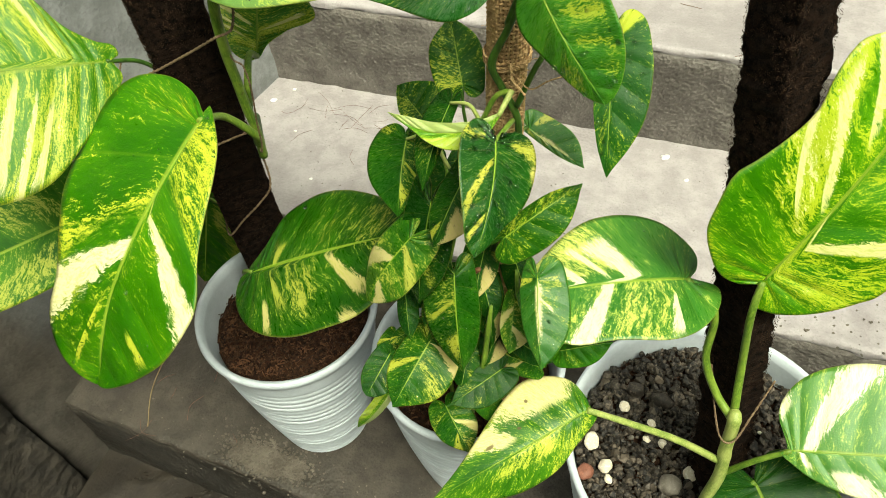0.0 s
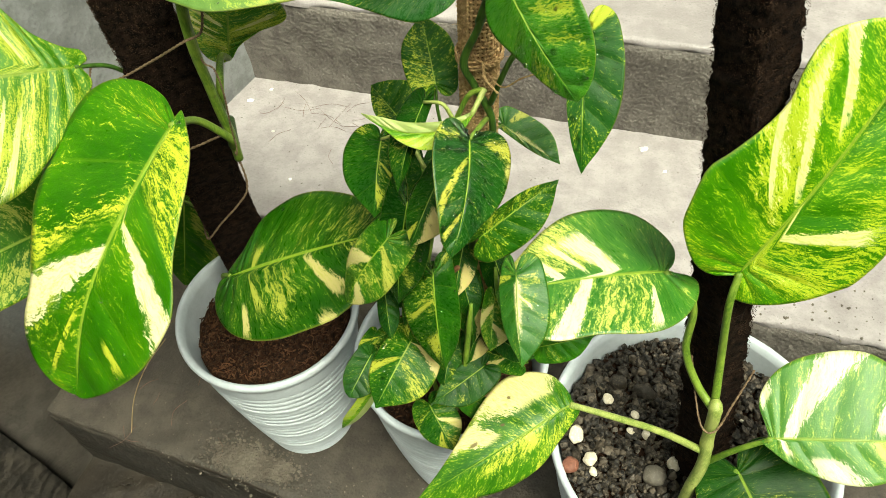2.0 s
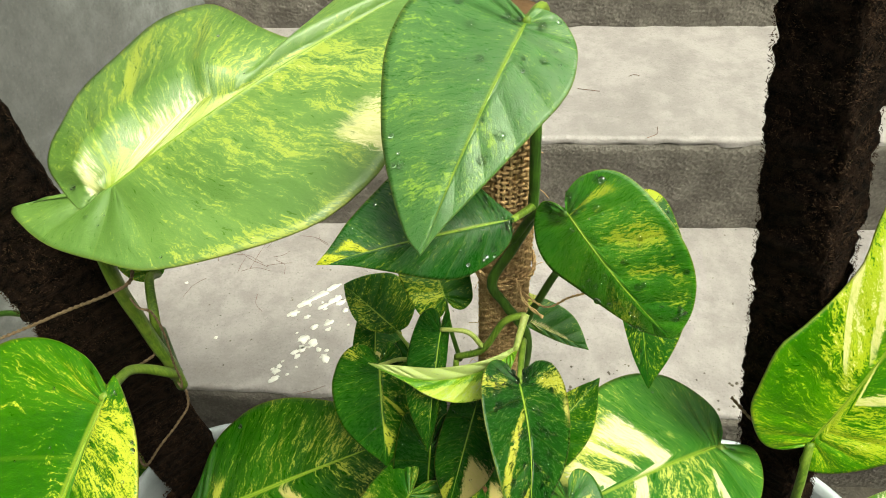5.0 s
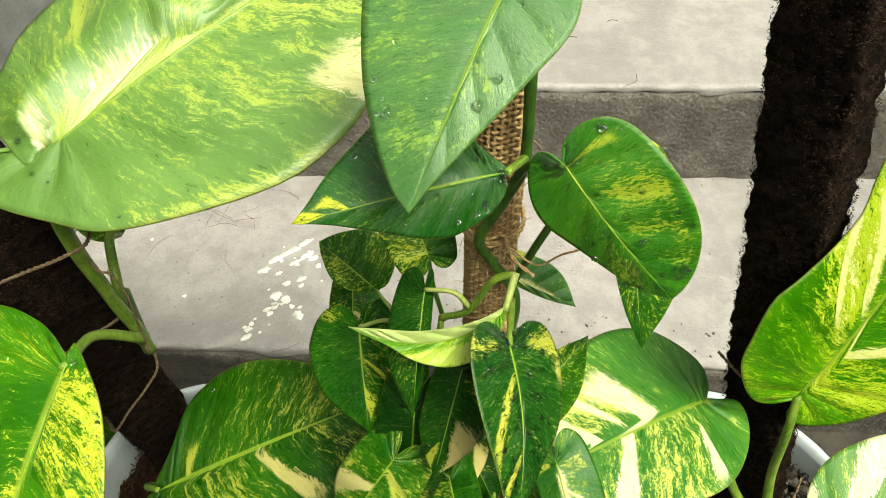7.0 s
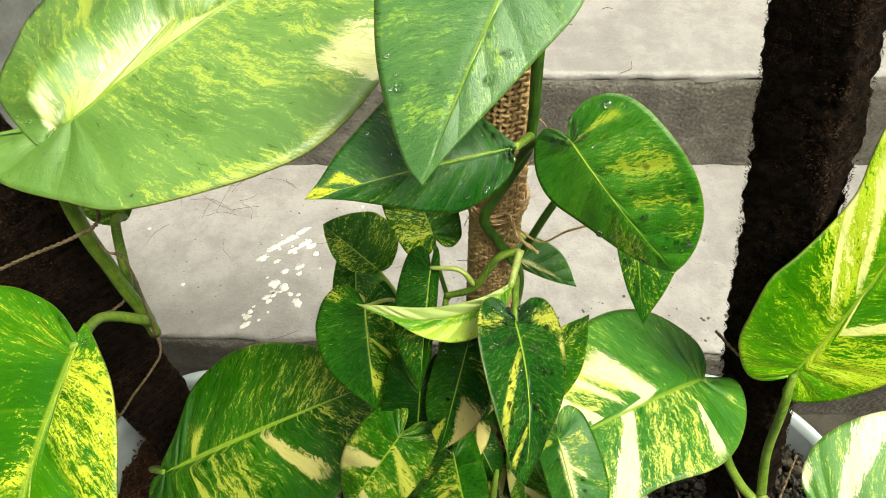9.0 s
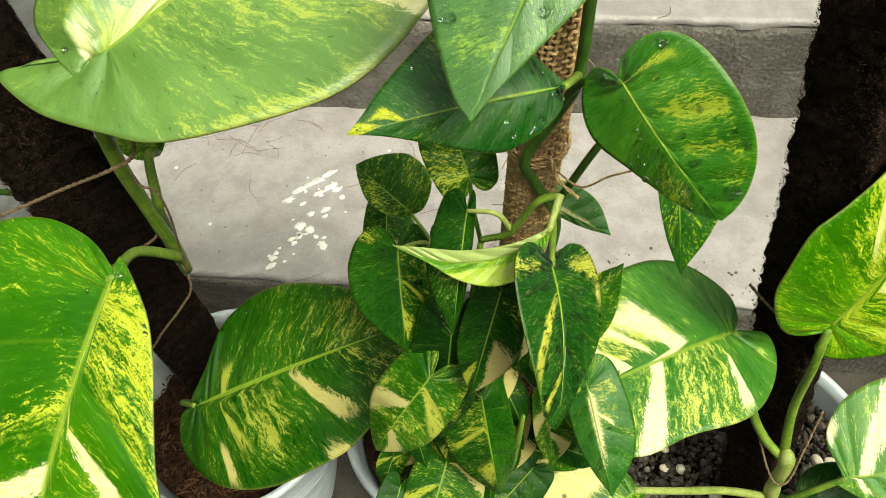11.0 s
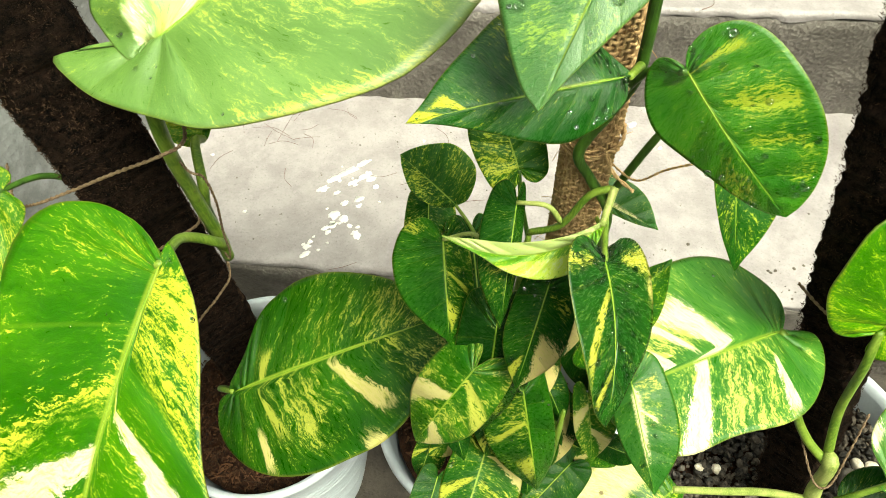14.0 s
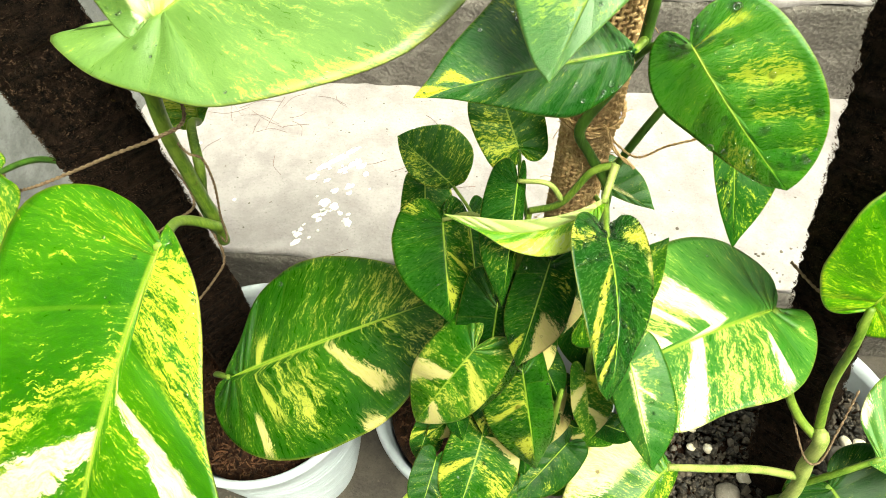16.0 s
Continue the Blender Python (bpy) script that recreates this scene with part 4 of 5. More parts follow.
def along_curve(pts, v):
    """Point at v (0..1) of a smooth curve through the points, by chord length."""
    ext = [tuple(2 * a - b for a, b in zip(pts[0], pts[1])), *pts, tuple(2 * a - b for a, b in zip(pts[-1], pts[-2]))]
    steps = [math.dist(a, b) ** 0.8 for a, b in zip(pts, pts[1:])]
    x, i = min(max(v, 0.0), 1.0) * sum(steps), 0
    while i < len(steps) - 1 and x > steps[i]:
        x -= steps[i]
        i += 1
    t = min(1.0, x / max(steps[i], 1e-9))
    p = ext[i:i + 4]
    return [0.5 * (2 * p[1][k] + (p[2][k] - p[0][k]) * t + (2 * p[0][k] - 5 * p[1][k] + 4 * p[2][k] - p[3][k]) * t * t + (3 * p[1][k] - p[0][k] - 3 * p[2][k] + p[3][k]) * t ** 3) for k in (0, 1)]


def leaf(plant, look_, B, T, L, R, bow=0.0, sway=0.0, cup=0.0, lobe=0.16, blunt=0.0, ripple=1.0, tip=0.0, fold=0.0, shoulders=(1.0, 1.0), drops=0, label="", petiole=(), thick=0.0022, stem=None, left=(), right=(), pleat=(0.0, 0.3), end=1.0):
    """A heart-shaped leaf from the points of its base B and tip T and the widest points L and R of its two margins.
    bow lifts the midrib's middle, sway bends it sideways, cup raises the margins, tip curls the point (parts of its length),
    fold drops both halves away from the midrib, shoulders narrow the base of the two halves; left and right give a margin of its own (along, out); pleat lifts the right half in a crease."""
    B, T, L, R = (Vector(p) for p in (B, T, L, R))
    axis = T - B
    size = axis.length
    way = axis.normalized()
    across = (R - L) - way * (R - L).dot(way)
    across.normalize()
    face = way.cross(across).normalized()
    if face.z < 0 and abs(face.z) > 0.05:
        face = -face
    elif abs(face.z) <= 0.05 and face.y > 0:
        face = -face

    def mid(s):
        q = min(max(s, 0.0), 1.0)
        p = B + axis * s + face * (bow * size * 4 * q * (1 - q)) + across * (sway * size * 4 * q * (1 - q))
        if s > 0.6:
            p += face * (tip * size * ((s - 0.6) / 0.4) ** 2)
        if s < 0:
            p += (face * (bow * size * 4) + across * (sway * size * 4)) * s
        return p

    def arm(P):
        s = min(max((P - B).dot(way) / size, 0.05), 0.9)
        d = P - mid(s)
        d -= way * d.dot(way)
        return s, d

    sL, dL = arm(L)
    sR, dR = arm(R)
    rows, cols = 54, 14

    def margin(v, sign):
        shape = left if sign < 0 else right
        if shape:
            s, w = along_curve([(0.0, 0.0), *shape, (end, 0.0)], v)
            return s, w
        return outline(v, lobe, sL if sign < 0 else sR, blunt, shoulders[0 if sign < 0 else 1])

    def lift(sign, d, out, u):
        """Height of a place on the blade over the flat leaf."""
        h = cup * d.length * out * out - fold * d.length * out
        if sign > 0 and pleat[0]:
            x = min(u / pleat[1], 1.0) * min(1.0, out / max(u, 1e-6) / 0.4)
            h += pleat[0] * d.length * x * (1.25 - 0.25 * x) * (1 - 0.25 * max(0.0, u - pleat[1]))
        return h

    seed = Vector((B.x * 91 + T.z * 37, B.y * 53, T.x * 71))
    bm = bmesh.new()
    uvs = bm.loops.layers.uv.new("UVMap")
    coord = {}

    def half(sign, sw, d):
        grid = []
        for i in range(rows + 1):
            v = i / rows
            s, w = margin(v, sign)
            root = vein_root(v, s)
            row = []
            for j in range(cols + 1):
                u = j / cols
                al = root + (s - root) * u ** 1.15
                out = w * u
                p = mid(al) + d * out
                n_ = face
                p += n_ * lift(sign, d, out, u)
                quilt = 0.036 * ripple * size * 0.25 * (abs(math.sin(v * 9 * math.pi + 0.6 * sign)) ** 0.7 - 0.6) * math.sin(math.pi * min(u * 1.1, 1)) * min(1, 3 * (1 - v))
                wavy = 0.030 * ripple * size * out * u * noise.noise(Vector((v * 4.2, sign * 3, 0)) + seed)
                groove = -0.006 * size * math.exp(-(u / 0.06) ** 2)
                p += n_ * (quilt + wavy + groove)
                if j == 0 and sign > 0:
                    vert = grid0[i][0]
                else:
                    vert = bm.verts.new(p)
                coord[vert] = (v, 0.5 + 0.5 * sign * u)
                row.append(vert)
            grid.append(row)
        return grid

    grid0 = []
    grid0 = half(-1, sL, dL)
    grid1 = half(1, sR, dR)
    for grid, flip in ((grid0, False), (grid1, True)):
        for r, q in zip(grid, grid[1:]):
            for j in range(cols):
                f = (r[j], r[j + 1], q[j + 1], q[j])
                if len({x for x in f}) < 4:
                    continue
                bm.faces.new(f[::-1] if flip else f)
    for f in bm.faces:
        for l in f.loops:
            l[uvs].uv = coord[l.vert]
    bm.normal_update()
    mean = Vector()
    for f in bm.faces:
        mean += f.normal
    if mean.dot(face) < 0:
        bmesh.ops.reverse_faces(bm, faces=bm.faces)
    ob = part("leaf", bm, LEAF[look_], plant, label)
    mod = ob.modifiers.new("thickness", "SOLIDIFY")
    mod.thickness, mod.offset = min(0.0011, 0.006 * size), -1.0
    # midrib
    bm = bmesh.new()
    line = [mid(s / 20 * 0.985 * end) - face * (0.0062 * size) for s in range(21)]
    tube(bm, line, lambda t: max(0.0002, (0.0036 * size) * (1 - t) ** 0.8 + 0.0001), 6, 0.6)
    part("midrib", bm, RIB, ob)
    if drops:
        rnd = random.Random(int(1000 * size) + drops)
        bm = bmesh.new()
        for _ in range(drops):
            v, u, sign = rnd.uniform(0.08, 0.85), rnd.uniform(0.1, 0.92), rnd.choice((-1, 1))
            d, sw = (dL, sL) if sign < 0 else (dR, sR)
            s, w = margin(v, sign)
            root = vein_root(v, s)
            al = root + (s - root) * u ** 1.15
            p = mid(al) + d * w * u + face * lift(sign, d, w * u, u)
            r = min(0.0018, 0.00055 * rnd.paretovariate(2.0))
            got = bmesh.ops.create_icosphere(bm, subdivisions=2, radius=1.0)["verts"]
            n_ = (face - d.normalized() * (2 * cup * w * u - fold)).normalized()
            a_ = n_.orthogonal().normalized()
            b_ = n_.cross(a_)
            for k in got:
                k.co = p + a_ * k.co.x * r + b_ * k.co.y * r * 1.1 + n_ * (k.co.z * r * 0.55 + 0.0002)
        tagged(part("raindrop", bm, WATER, ob, "clear raindrops"), kind="stuff")
    if petiole:
        bm = bmesh.new()
        tube(bm, bend([*petiole, mid(0.02) - face * 0.003 * size]), lambda t: thick * (1.15 - 0.3 * t), 9)
        part("petiole", bm, stem or STEM, ob)
    return ob


def stem(plant, points, radius, mat, name="stem", label="", knots=()):
    bm = bmesh.new()
    line = bend(points, 10)

    def r(t):
        k = radius
        for at in knots:
            k += radius * 0.13 * math.exp(-((t - at) / 0.035) ** 2)
        return k * min(1.0, 0.5 + 7 * (1 - t))
    tube(bm, line, r, 12)
    return part(name, bm, mat, plant, label)


# ---- the plant on the leaning post ----
left_plant = thing("pothos_plant", (0, 0, 0), label="large variegated pothos climbing a leaning fern post", category="climbing plant", group="pothos plants")

leaf(left_plant, "pale", (-0.424, 0.348, 0.7), (-0.516, 0.222, 0.747), (-0.44, 0.216, 0.66), (-0.493, 0.339, 0.773), bow=0.05, blunt=0.3, petiole=((-0.405, 0.395, 0.645), (-0.42, 0.375, 0.68)), thick=0.0020, stem=STEM_DARK, left=((-0.04, 0.14), (0.04, 0.31), (0.17, 0.55), (0.37, 0.86), (0.51, 0.97), (0.65, 1), (0.83, 0.97),), right=((-0.05, 0.07), (-0.03, 0.18), (0.05, 0.23), (0.17, 0.41), (0.26, 0.69), (0.36, 1), (0.52, 1.13),))
leaf(left_plant, "hoja", (-0.319, 0.316, 0.694), (-0.361, 0.143, 0.572), (-0.424, 0.235, 0.634), (-0.263, 0.2, 0.651), bow=0.06, blunt=0.75, lobe=0.17, drops=60, petiole=((-0.333, 0.384, 0.602), (-0.324, 0.372, 0.625), (-0.330, 0.350, 0.662)), thick=0.0034, tip=-0.06, shoulders=(1.22, 0.42), left=((-0.04, 0.15), (-0.07, 0.35), (-0.08, 0.65), (-0.04, 0.97), (0.05, 1.14), (0.2, 1.14), (0.45, 1.07), (0.59, 0.94), (0.75, 0.80), (0.9, 0.84), (0.99, 0.80), (1.05, 0.60), (1.075, 0.34), (1.07, 0.12)), right=((-0.02, -0.02), (-0.04, 0.02), (0.06, 0.33), (0.17, 0.51), (0.3, 0.65), (0.42, 0.8), (0.54, 1.01), (0.63, 1.04), (0.79, 0.88), (0.93, 0.56), (1.02, 0.26), (1.055, 0.10)), end=1.06)
leaf(left_plant, "shade", (-0.504, 0.309, 0.527), (-0.634, 0.138, 0.524), (-0.554, 0.177, 0.493), (-0.61, 0.252, 0.566), blunt=0.4)
leaf(left_plant, "shade", (-0.500, 0.455, 0.405), (-0.560, 0.440, 0.215), (-0.585, 0.450, 0.315), (-0.488, 0.455, 0.285), blunt=0.3, petiole=((-0.425, 0.43, 0.30), (-0.46, 0.45, 0.38)))
leaf(left_plant, "slant", (-0.348, 0.324, 0.471), (-0.166, 0.38, 0.545), (-0.29, 0.418, 0.52), (-0.289, 0.264, 0.469), bow=0.03, blunt=0.5, lobe=0.14, drops=30, petiole=((-0.41, 0.40, 0.24), (-0.385, 0.36, 0.38), (-0.365, 0.335, 0.45)), thick=0.0028, shoulders=(0.8, 1.0), left=((0.01, 0.11), (0.1, 0.39), (0.2, 0.76), (0.3, 0.91), (0.41, 0.97), (0.56, 0.89), (0.74, 0.65), (0.86, 0.38), (0.95, 0.1),), right=((-0.05, 0.03), (-0.08, 0.28), (-0.05, 0.55), (0.04, 0.82), (0.16, 0.99), (0.31, 1.07), (0.46, 1.04), (0.62, 0.97), (0.76, 0.77), (0.9, 0.44),))
leaf(left_plant, "broad", (-0.308, 0.37, 0.796), (-0.133, 0.524, 0.845), (-0.228, 0.337, 0.795), (-0.355, 0.481, 0.795), bow=0.02, sway=0.02, blunt=0.5, lobe=0.15, drops=40, thick=0.004, shoulders=(0.8, 1.05), pleat=(0.16, 0.28), left=((-0.07, -0.2), (-0.16, -0.39), (-0.16, -0.2), (-0.13, 0.09), (-0.06, 0.43), (0.02, 0.74), (0.19, 1.05), (0.33, 1.22), (0.43, 1.23), (0.53, 1.16), (0.68, 0.93),), right=((-0.04, -0.01), (-0.05, 0.19), (-0.04, 0.32), (0.03, 0.48), (0.11, 0.67), (0.23, 0.77), (0.36, 0.83), (0.48, 0.69), (0.52, 0.29), (0.58, 0.07), (0.7, 0.16), (0.86, 0.1),))
leaf(left_plant, "pale", (-0.338, 0.423, 0.667), (-0.351, 0.482, 0.738), (-0.382, 0.426, 0.702), (-0.301, 0.469, 0.691), blunt=0.5, petiole=((-0.334, 0.388, 0.64), (-0.325, 0.385, 0.67), (-0.335, 0.41, 0.68)), thick=0.0032, left=((-0.03, 0.16), (0.03, 0.44), (0.2, 0.65), (0.5, 0.83),), right=((0.02, 0.07), (0.14, 0.21), (0.28, 0.57), (0.46, 1.04),))
stem(left_plant, [(-0.375, 0.44, 0.575), (-0.345, 0.40, 0.590), (-0.333, 0.386, 0.600)], 0.0052, STEM_DARK)
stem(left_plant, [(-0.336, 0.389, 0.580), (-0.330, 0.383, 0.619), (-0.329, 0.379, 0.647), (-0.327, 0.375, 0.682), (-0.324, 0.370, 0.717), (-0.318, 0.366, 0.755), (-0.310, 0.366, 0.793)], 0.0043, STEM, "petiole", "thick green leaf stalk")


# ---- the plant on the burlap pole ----
middle_plant = thing("pothos_plant", (0, 0, 0), label="bushy variegated pothos with small leaves on a burlap pole", category="climbing plant", group="pothos plants")

leaf(middle_plant, "sheen", (-0.091, 0.355, 0.91), (-0.125, 0.288, 0.855), (-0.143, 0.341, 0.889), (-0.071, 0.341, 0.905), bow=0.05, lobe=0.14, drops=40, petiole=((-0.085, 0.36, 0.88), (-0.085, 0.37, 0.905)), left=((-0.05, 0.22), (-0.09, 0.55), (-0.05, 0.89), (0.06, 1.17), (0.27, 1.17), (0.45, 1.03), (0.61, 0.85), (0.71, 0.7), (0.83, 0.48), (0.95, 0.21),), right=((-0.05, 0.01), (-0.05, 0.39), (0, 0.7), (0.07, 0.91), (0.18, 1.04), (0.28, 1.01), (0.41, 0.84), (0.59, 0.59), (0.76, 0.33), (0.9, 0.12),))
leaf(middle_plant, "tipped", (-0.091, 0.329, 0.835), (-0.172, 0.306, 0.826), (-0.123, 0.342, 0.847), (-0.116, 0.306, 0.821), bow=0.06, drops=60, cup=-0.1, petiole=((-0.084, 0.357, 0.815),), thick=0.0018, left=((0.08, 0.33), (0.16, 0.72), (0.25, 1.09), (0.39, 1.36), (0.51, 1.27), (0.64, 0.97), (0.8, 0.57), (0.91, 0.23),), right=((0.03, 0.04), (0.05, 0.41), (0.13, 0.71), (0.24, 0.91), (0.35, 1), (0.49, 0.85), (0.65, 0.54), (0.84, 0.2),))
leaf(middle_plant, "heart", (-0.071, 0.341, 0.829), (-0.020, 0.314, 0.778), (-0.073, 0.334, 0.800), (-0.016, 0.326, 0.822), bow=0.06, drops=150, ripple=1.6, left=((-0.06, 0.10), (-0.10, 0.35), (-0.04, 0.72), (0.10, 1.0), (0.26, 1.08), (0.44, 0.92), (0.60, 0.74), (0.76, 0.55), (0.90, 0.33)), right=((-0.07, 0.12), (-0.10, 0.40), (-0.05, 0.70), (0.08, 0.90), (0.30, 0.99), (0.52, 0.95), (0.72, 0.78), (0.88, 0.50), (0.97, 0.22)), petiole=((-0.092, 0.358, 0.79), (-0.083, 0.352, 0.815)), stem=STEM_DARK, thick=0.0018)
leaf(middle_plant, "hanging", (-0.031, 0.398, 0.768), (-0.014, 0.339, 0.696), (-0.042, 0.367, 0.74), (0, 0.382, 0.755), bow=0.05, petiole=((-0.083, 0.357, 0.728), (-0.069, 0.36, 0.768), (-0.05, 0.375, 0.79)), stem=STEM_DARK, thick=0.0019, drops=60, left=((0.0, 0.12), (0.1, 0.30), (0.3, 0.52), (0.52, 0.56), (0.75, 0.40), (0.9, 0.18)))
leaf(middle_plant, "mottled", (-0.168, 0.407, 0.641), (-0.208, 0.431, 0.66), (-0.198, 0.412, 0.647), (-0.163, 0.436, 0.66), blunt=0.2, petiole=((-0.135, 0.36, 0.62), (-0.155, 0.394, 0.630)), thick=0.0013, left=((0.06, 0.38), (0.29, 0.95), (0.56, 1.07), (0.84, 0.53),), right=((-0.05, 0.27), (0.05, 0.7), (0.23, 0.93), (0.56, 0.93), (0.79, 0.61), (0.93, 0.27),))
leaf(middle_plant, "mottled", (-0.129, 0.377, 0.717), (-0.149, 0.41, 0.752), (-0.159, 0.387, 0.734), (-0.12, 0.398, 0.734), petiole=((-0.121, 0.37, 0.667), (-0.127, 0.372, 0.700)), thick=0.0013, stem=STEM_DARK)
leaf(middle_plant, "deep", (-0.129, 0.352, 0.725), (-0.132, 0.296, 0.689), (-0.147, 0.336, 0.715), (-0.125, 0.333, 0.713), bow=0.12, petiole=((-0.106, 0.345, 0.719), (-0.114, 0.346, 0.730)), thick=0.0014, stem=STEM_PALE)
leaf(middle_plant, "boat", (-0.087, 0.33, 0.741), (-0.164, 0.322, 0.731), (-0.116, 0.307, 0.723), (-0.12, 0.322, 0.733), bow=-0.06, lobe=0.03, shoulders=(0.5, 0.5), petiole=((-0.084, 0.345, 0.750),), thick=0.0019, stem=STEM_PALE, sway=-0.16, left=((0.06, 0.56), (0.15, 1.03), (0.27, 1.11), (0.43, 1), (0.62, 0.63), (0.8, 0.14),), right=((0.02, 0.3), (0.17, 0.57), (0.34, 0.83), (0.55, 0.97), (0.79, 0.82),))
leaf(middle_plant, "ribbed", (-0.09, 0.421, 0.652), (-0.037, 0.406, 0.634), (-0.049, 0.425, 0.651), (-0.071, 0.412, 0.642), petiole=((-0.084, 0.36, 0.70),), thick=0.0012)
leaf(middle_plant, "halved", (-0.170, 0.360, 0.673), (-0.161, 0.310, 0.637), (-0.199, 0.344, 0.665), (-0.148, 0.330, 0.649), bow=0.10, fold=0.25, lobe=0.2, drops=20, petiole=((-0.13, 0.345, 0.665), (-0.15, 0.357, 0.682)), thick=0.0014, stem=STEM_PALE)
leaf(middle_plant, "wet", (-0.086, 0.317, 0.733), (-0.079, 0.249, 0.692), (-0.097, 0.275, 0.732), (-0.059, 0.321, 0.708), bow=0.08, drops=260, blunt=0.2, lobe=0.12, petiole=((-0.084, 0.35, 0.72),), thick=0.0018, left=((-0.11, 0.28), (-0.1, 0.67), (0.06, 1.02), (0.28, 1.1), (0.54, 0.91), (0.79, 0.6), (0.91, 0.37),), right=((-0.05, 0.17), (-0.12, 0.53), (-0.1, 0.86), (0.02, 1), (0.2, 0.98), (0.41, 0.86), (0.58, 0.66), (0.72, 0.42), (0.88, 0.22),))
leaf(middle_plant, "edge", (-0.108, 0.326, 0.690), (-0.121, 0.281, 0.649), (-0.131, 0.304, 0.668), (-0.095, 0.303, 0.671), bow=0.06, fold=0.2, drops=50)
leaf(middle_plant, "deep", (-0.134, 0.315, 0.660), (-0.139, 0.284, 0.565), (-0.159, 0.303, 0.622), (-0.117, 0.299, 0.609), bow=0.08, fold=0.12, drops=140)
leaf(middle_plant, "mottled", (-0.083, 0.328, 0.617), (-0.033, 0.375, 0.649), (-0.069, 0.353, 0.636), (-0.049, 0.33, 0.616), bow=0.08, fold=0.2)
leaf(middle_plant, "streaky", (-0.144, 0.297, 0.636), (-0.180, 0.272, 0.567), (-0.185, 0.296, 0.603), (-0.137, 0.274, 0.607), blunt=0.35, bow=0.08, fold=0.15)
leaf(middle_plant, "halved", (-0.115, 0.305, 0.593), (-0.097, 0.268, 0.502), (-0.090, 0.293, 0.555), (-0.138, 0.286, 0.558), bow=0.08, fold=0.2, lobe=0.12, drops=40)
leaf(middle_plant, "ribbed", (-0.050, 0.315, 0.602), (-0.029, 0.257, 0.562), (-0.060, 0.300, 0.590), (-0.019, 0.297, 0.592), bow=0.07, fold=0.2, lobe=0.2, drops=30)
leaf(middle_plant, "deep", (-0.169, 0.274, 0.486), (-0.178, 0.235, 0.469), (-0.189, 0.253, 0.48), (-0.156, 0.248, 0.471), blunt=0.6, bow=0.05)
leaf(middle_plant, "splash", (-0.136, 0.293, 0.497), (-0.152, 0.233, 0.467), (-0.168, 0.26, 0.484), (-0.108, 0.266, 0.478), bow=0.08, fold=0.15, drops=30)
leaf(middle_plant, "deep", (-0.07, 0.301, 0.468), (-0.107, 0.259, 0.451), (-0.098, 0.288, 0.466), (-0.067, 0.274, 0.453), cup=-0.1)
leaf(middle_plant, "splash", (-0.122, 0.28, 0.402), (-0.086, 0.248, 0.382), (-0.128, 0.257, 0.391), (-0.087, 0.276, 0.396), bow=0.06, fold=0.2)
leaf(middle_plant, "green", (-0.025, 0.322, 0.488), (0.019, 0.34, 0.498), (-0.003, 0.337, 0.496), (-0.002, 0.315, 0.483), bow=0.08, fold=0.2)
leaf(middle_plant, "streaky", (-0.069, 0.326, 0.546), (-0.062, 0.287, 0.52), (-0.075, 0.299, 0.529), (-0.045, 0.303, 0.529), bow=0.08, fold=0.2)
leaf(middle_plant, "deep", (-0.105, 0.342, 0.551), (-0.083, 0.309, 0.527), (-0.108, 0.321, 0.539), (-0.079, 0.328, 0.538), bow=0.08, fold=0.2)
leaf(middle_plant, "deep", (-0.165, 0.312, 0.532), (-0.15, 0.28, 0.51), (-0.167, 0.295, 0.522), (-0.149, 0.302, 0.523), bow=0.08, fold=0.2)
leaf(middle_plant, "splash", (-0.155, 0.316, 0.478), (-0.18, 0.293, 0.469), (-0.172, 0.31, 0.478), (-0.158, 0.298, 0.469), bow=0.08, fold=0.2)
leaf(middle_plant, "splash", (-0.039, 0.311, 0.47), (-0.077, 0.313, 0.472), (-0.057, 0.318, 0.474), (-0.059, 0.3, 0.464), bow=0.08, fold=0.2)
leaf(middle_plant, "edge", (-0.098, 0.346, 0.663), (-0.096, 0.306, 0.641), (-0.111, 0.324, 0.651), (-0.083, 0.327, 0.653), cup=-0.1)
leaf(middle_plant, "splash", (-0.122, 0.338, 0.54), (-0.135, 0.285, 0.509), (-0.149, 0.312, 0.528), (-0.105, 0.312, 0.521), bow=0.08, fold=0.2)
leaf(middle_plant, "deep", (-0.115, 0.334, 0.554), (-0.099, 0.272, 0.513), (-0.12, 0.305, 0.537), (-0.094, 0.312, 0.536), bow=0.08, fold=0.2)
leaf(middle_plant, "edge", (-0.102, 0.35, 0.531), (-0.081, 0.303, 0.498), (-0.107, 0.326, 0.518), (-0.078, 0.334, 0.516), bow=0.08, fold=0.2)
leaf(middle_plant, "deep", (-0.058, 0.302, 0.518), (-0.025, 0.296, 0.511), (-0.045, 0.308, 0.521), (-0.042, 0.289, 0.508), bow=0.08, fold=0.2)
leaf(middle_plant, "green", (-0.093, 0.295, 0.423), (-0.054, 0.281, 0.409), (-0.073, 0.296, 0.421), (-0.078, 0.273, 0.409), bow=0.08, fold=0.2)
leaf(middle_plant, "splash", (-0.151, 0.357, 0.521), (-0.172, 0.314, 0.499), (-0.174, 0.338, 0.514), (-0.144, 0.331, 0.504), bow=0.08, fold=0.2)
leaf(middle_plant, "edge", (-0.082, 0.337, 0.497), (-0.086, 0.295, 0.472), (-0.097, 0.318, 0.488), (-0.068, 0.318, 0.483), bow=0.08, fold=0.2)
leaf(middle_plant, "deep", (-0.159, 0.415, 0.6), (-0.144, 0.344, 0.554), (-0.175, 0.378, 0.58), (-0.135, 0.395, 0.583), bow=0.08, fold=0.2)
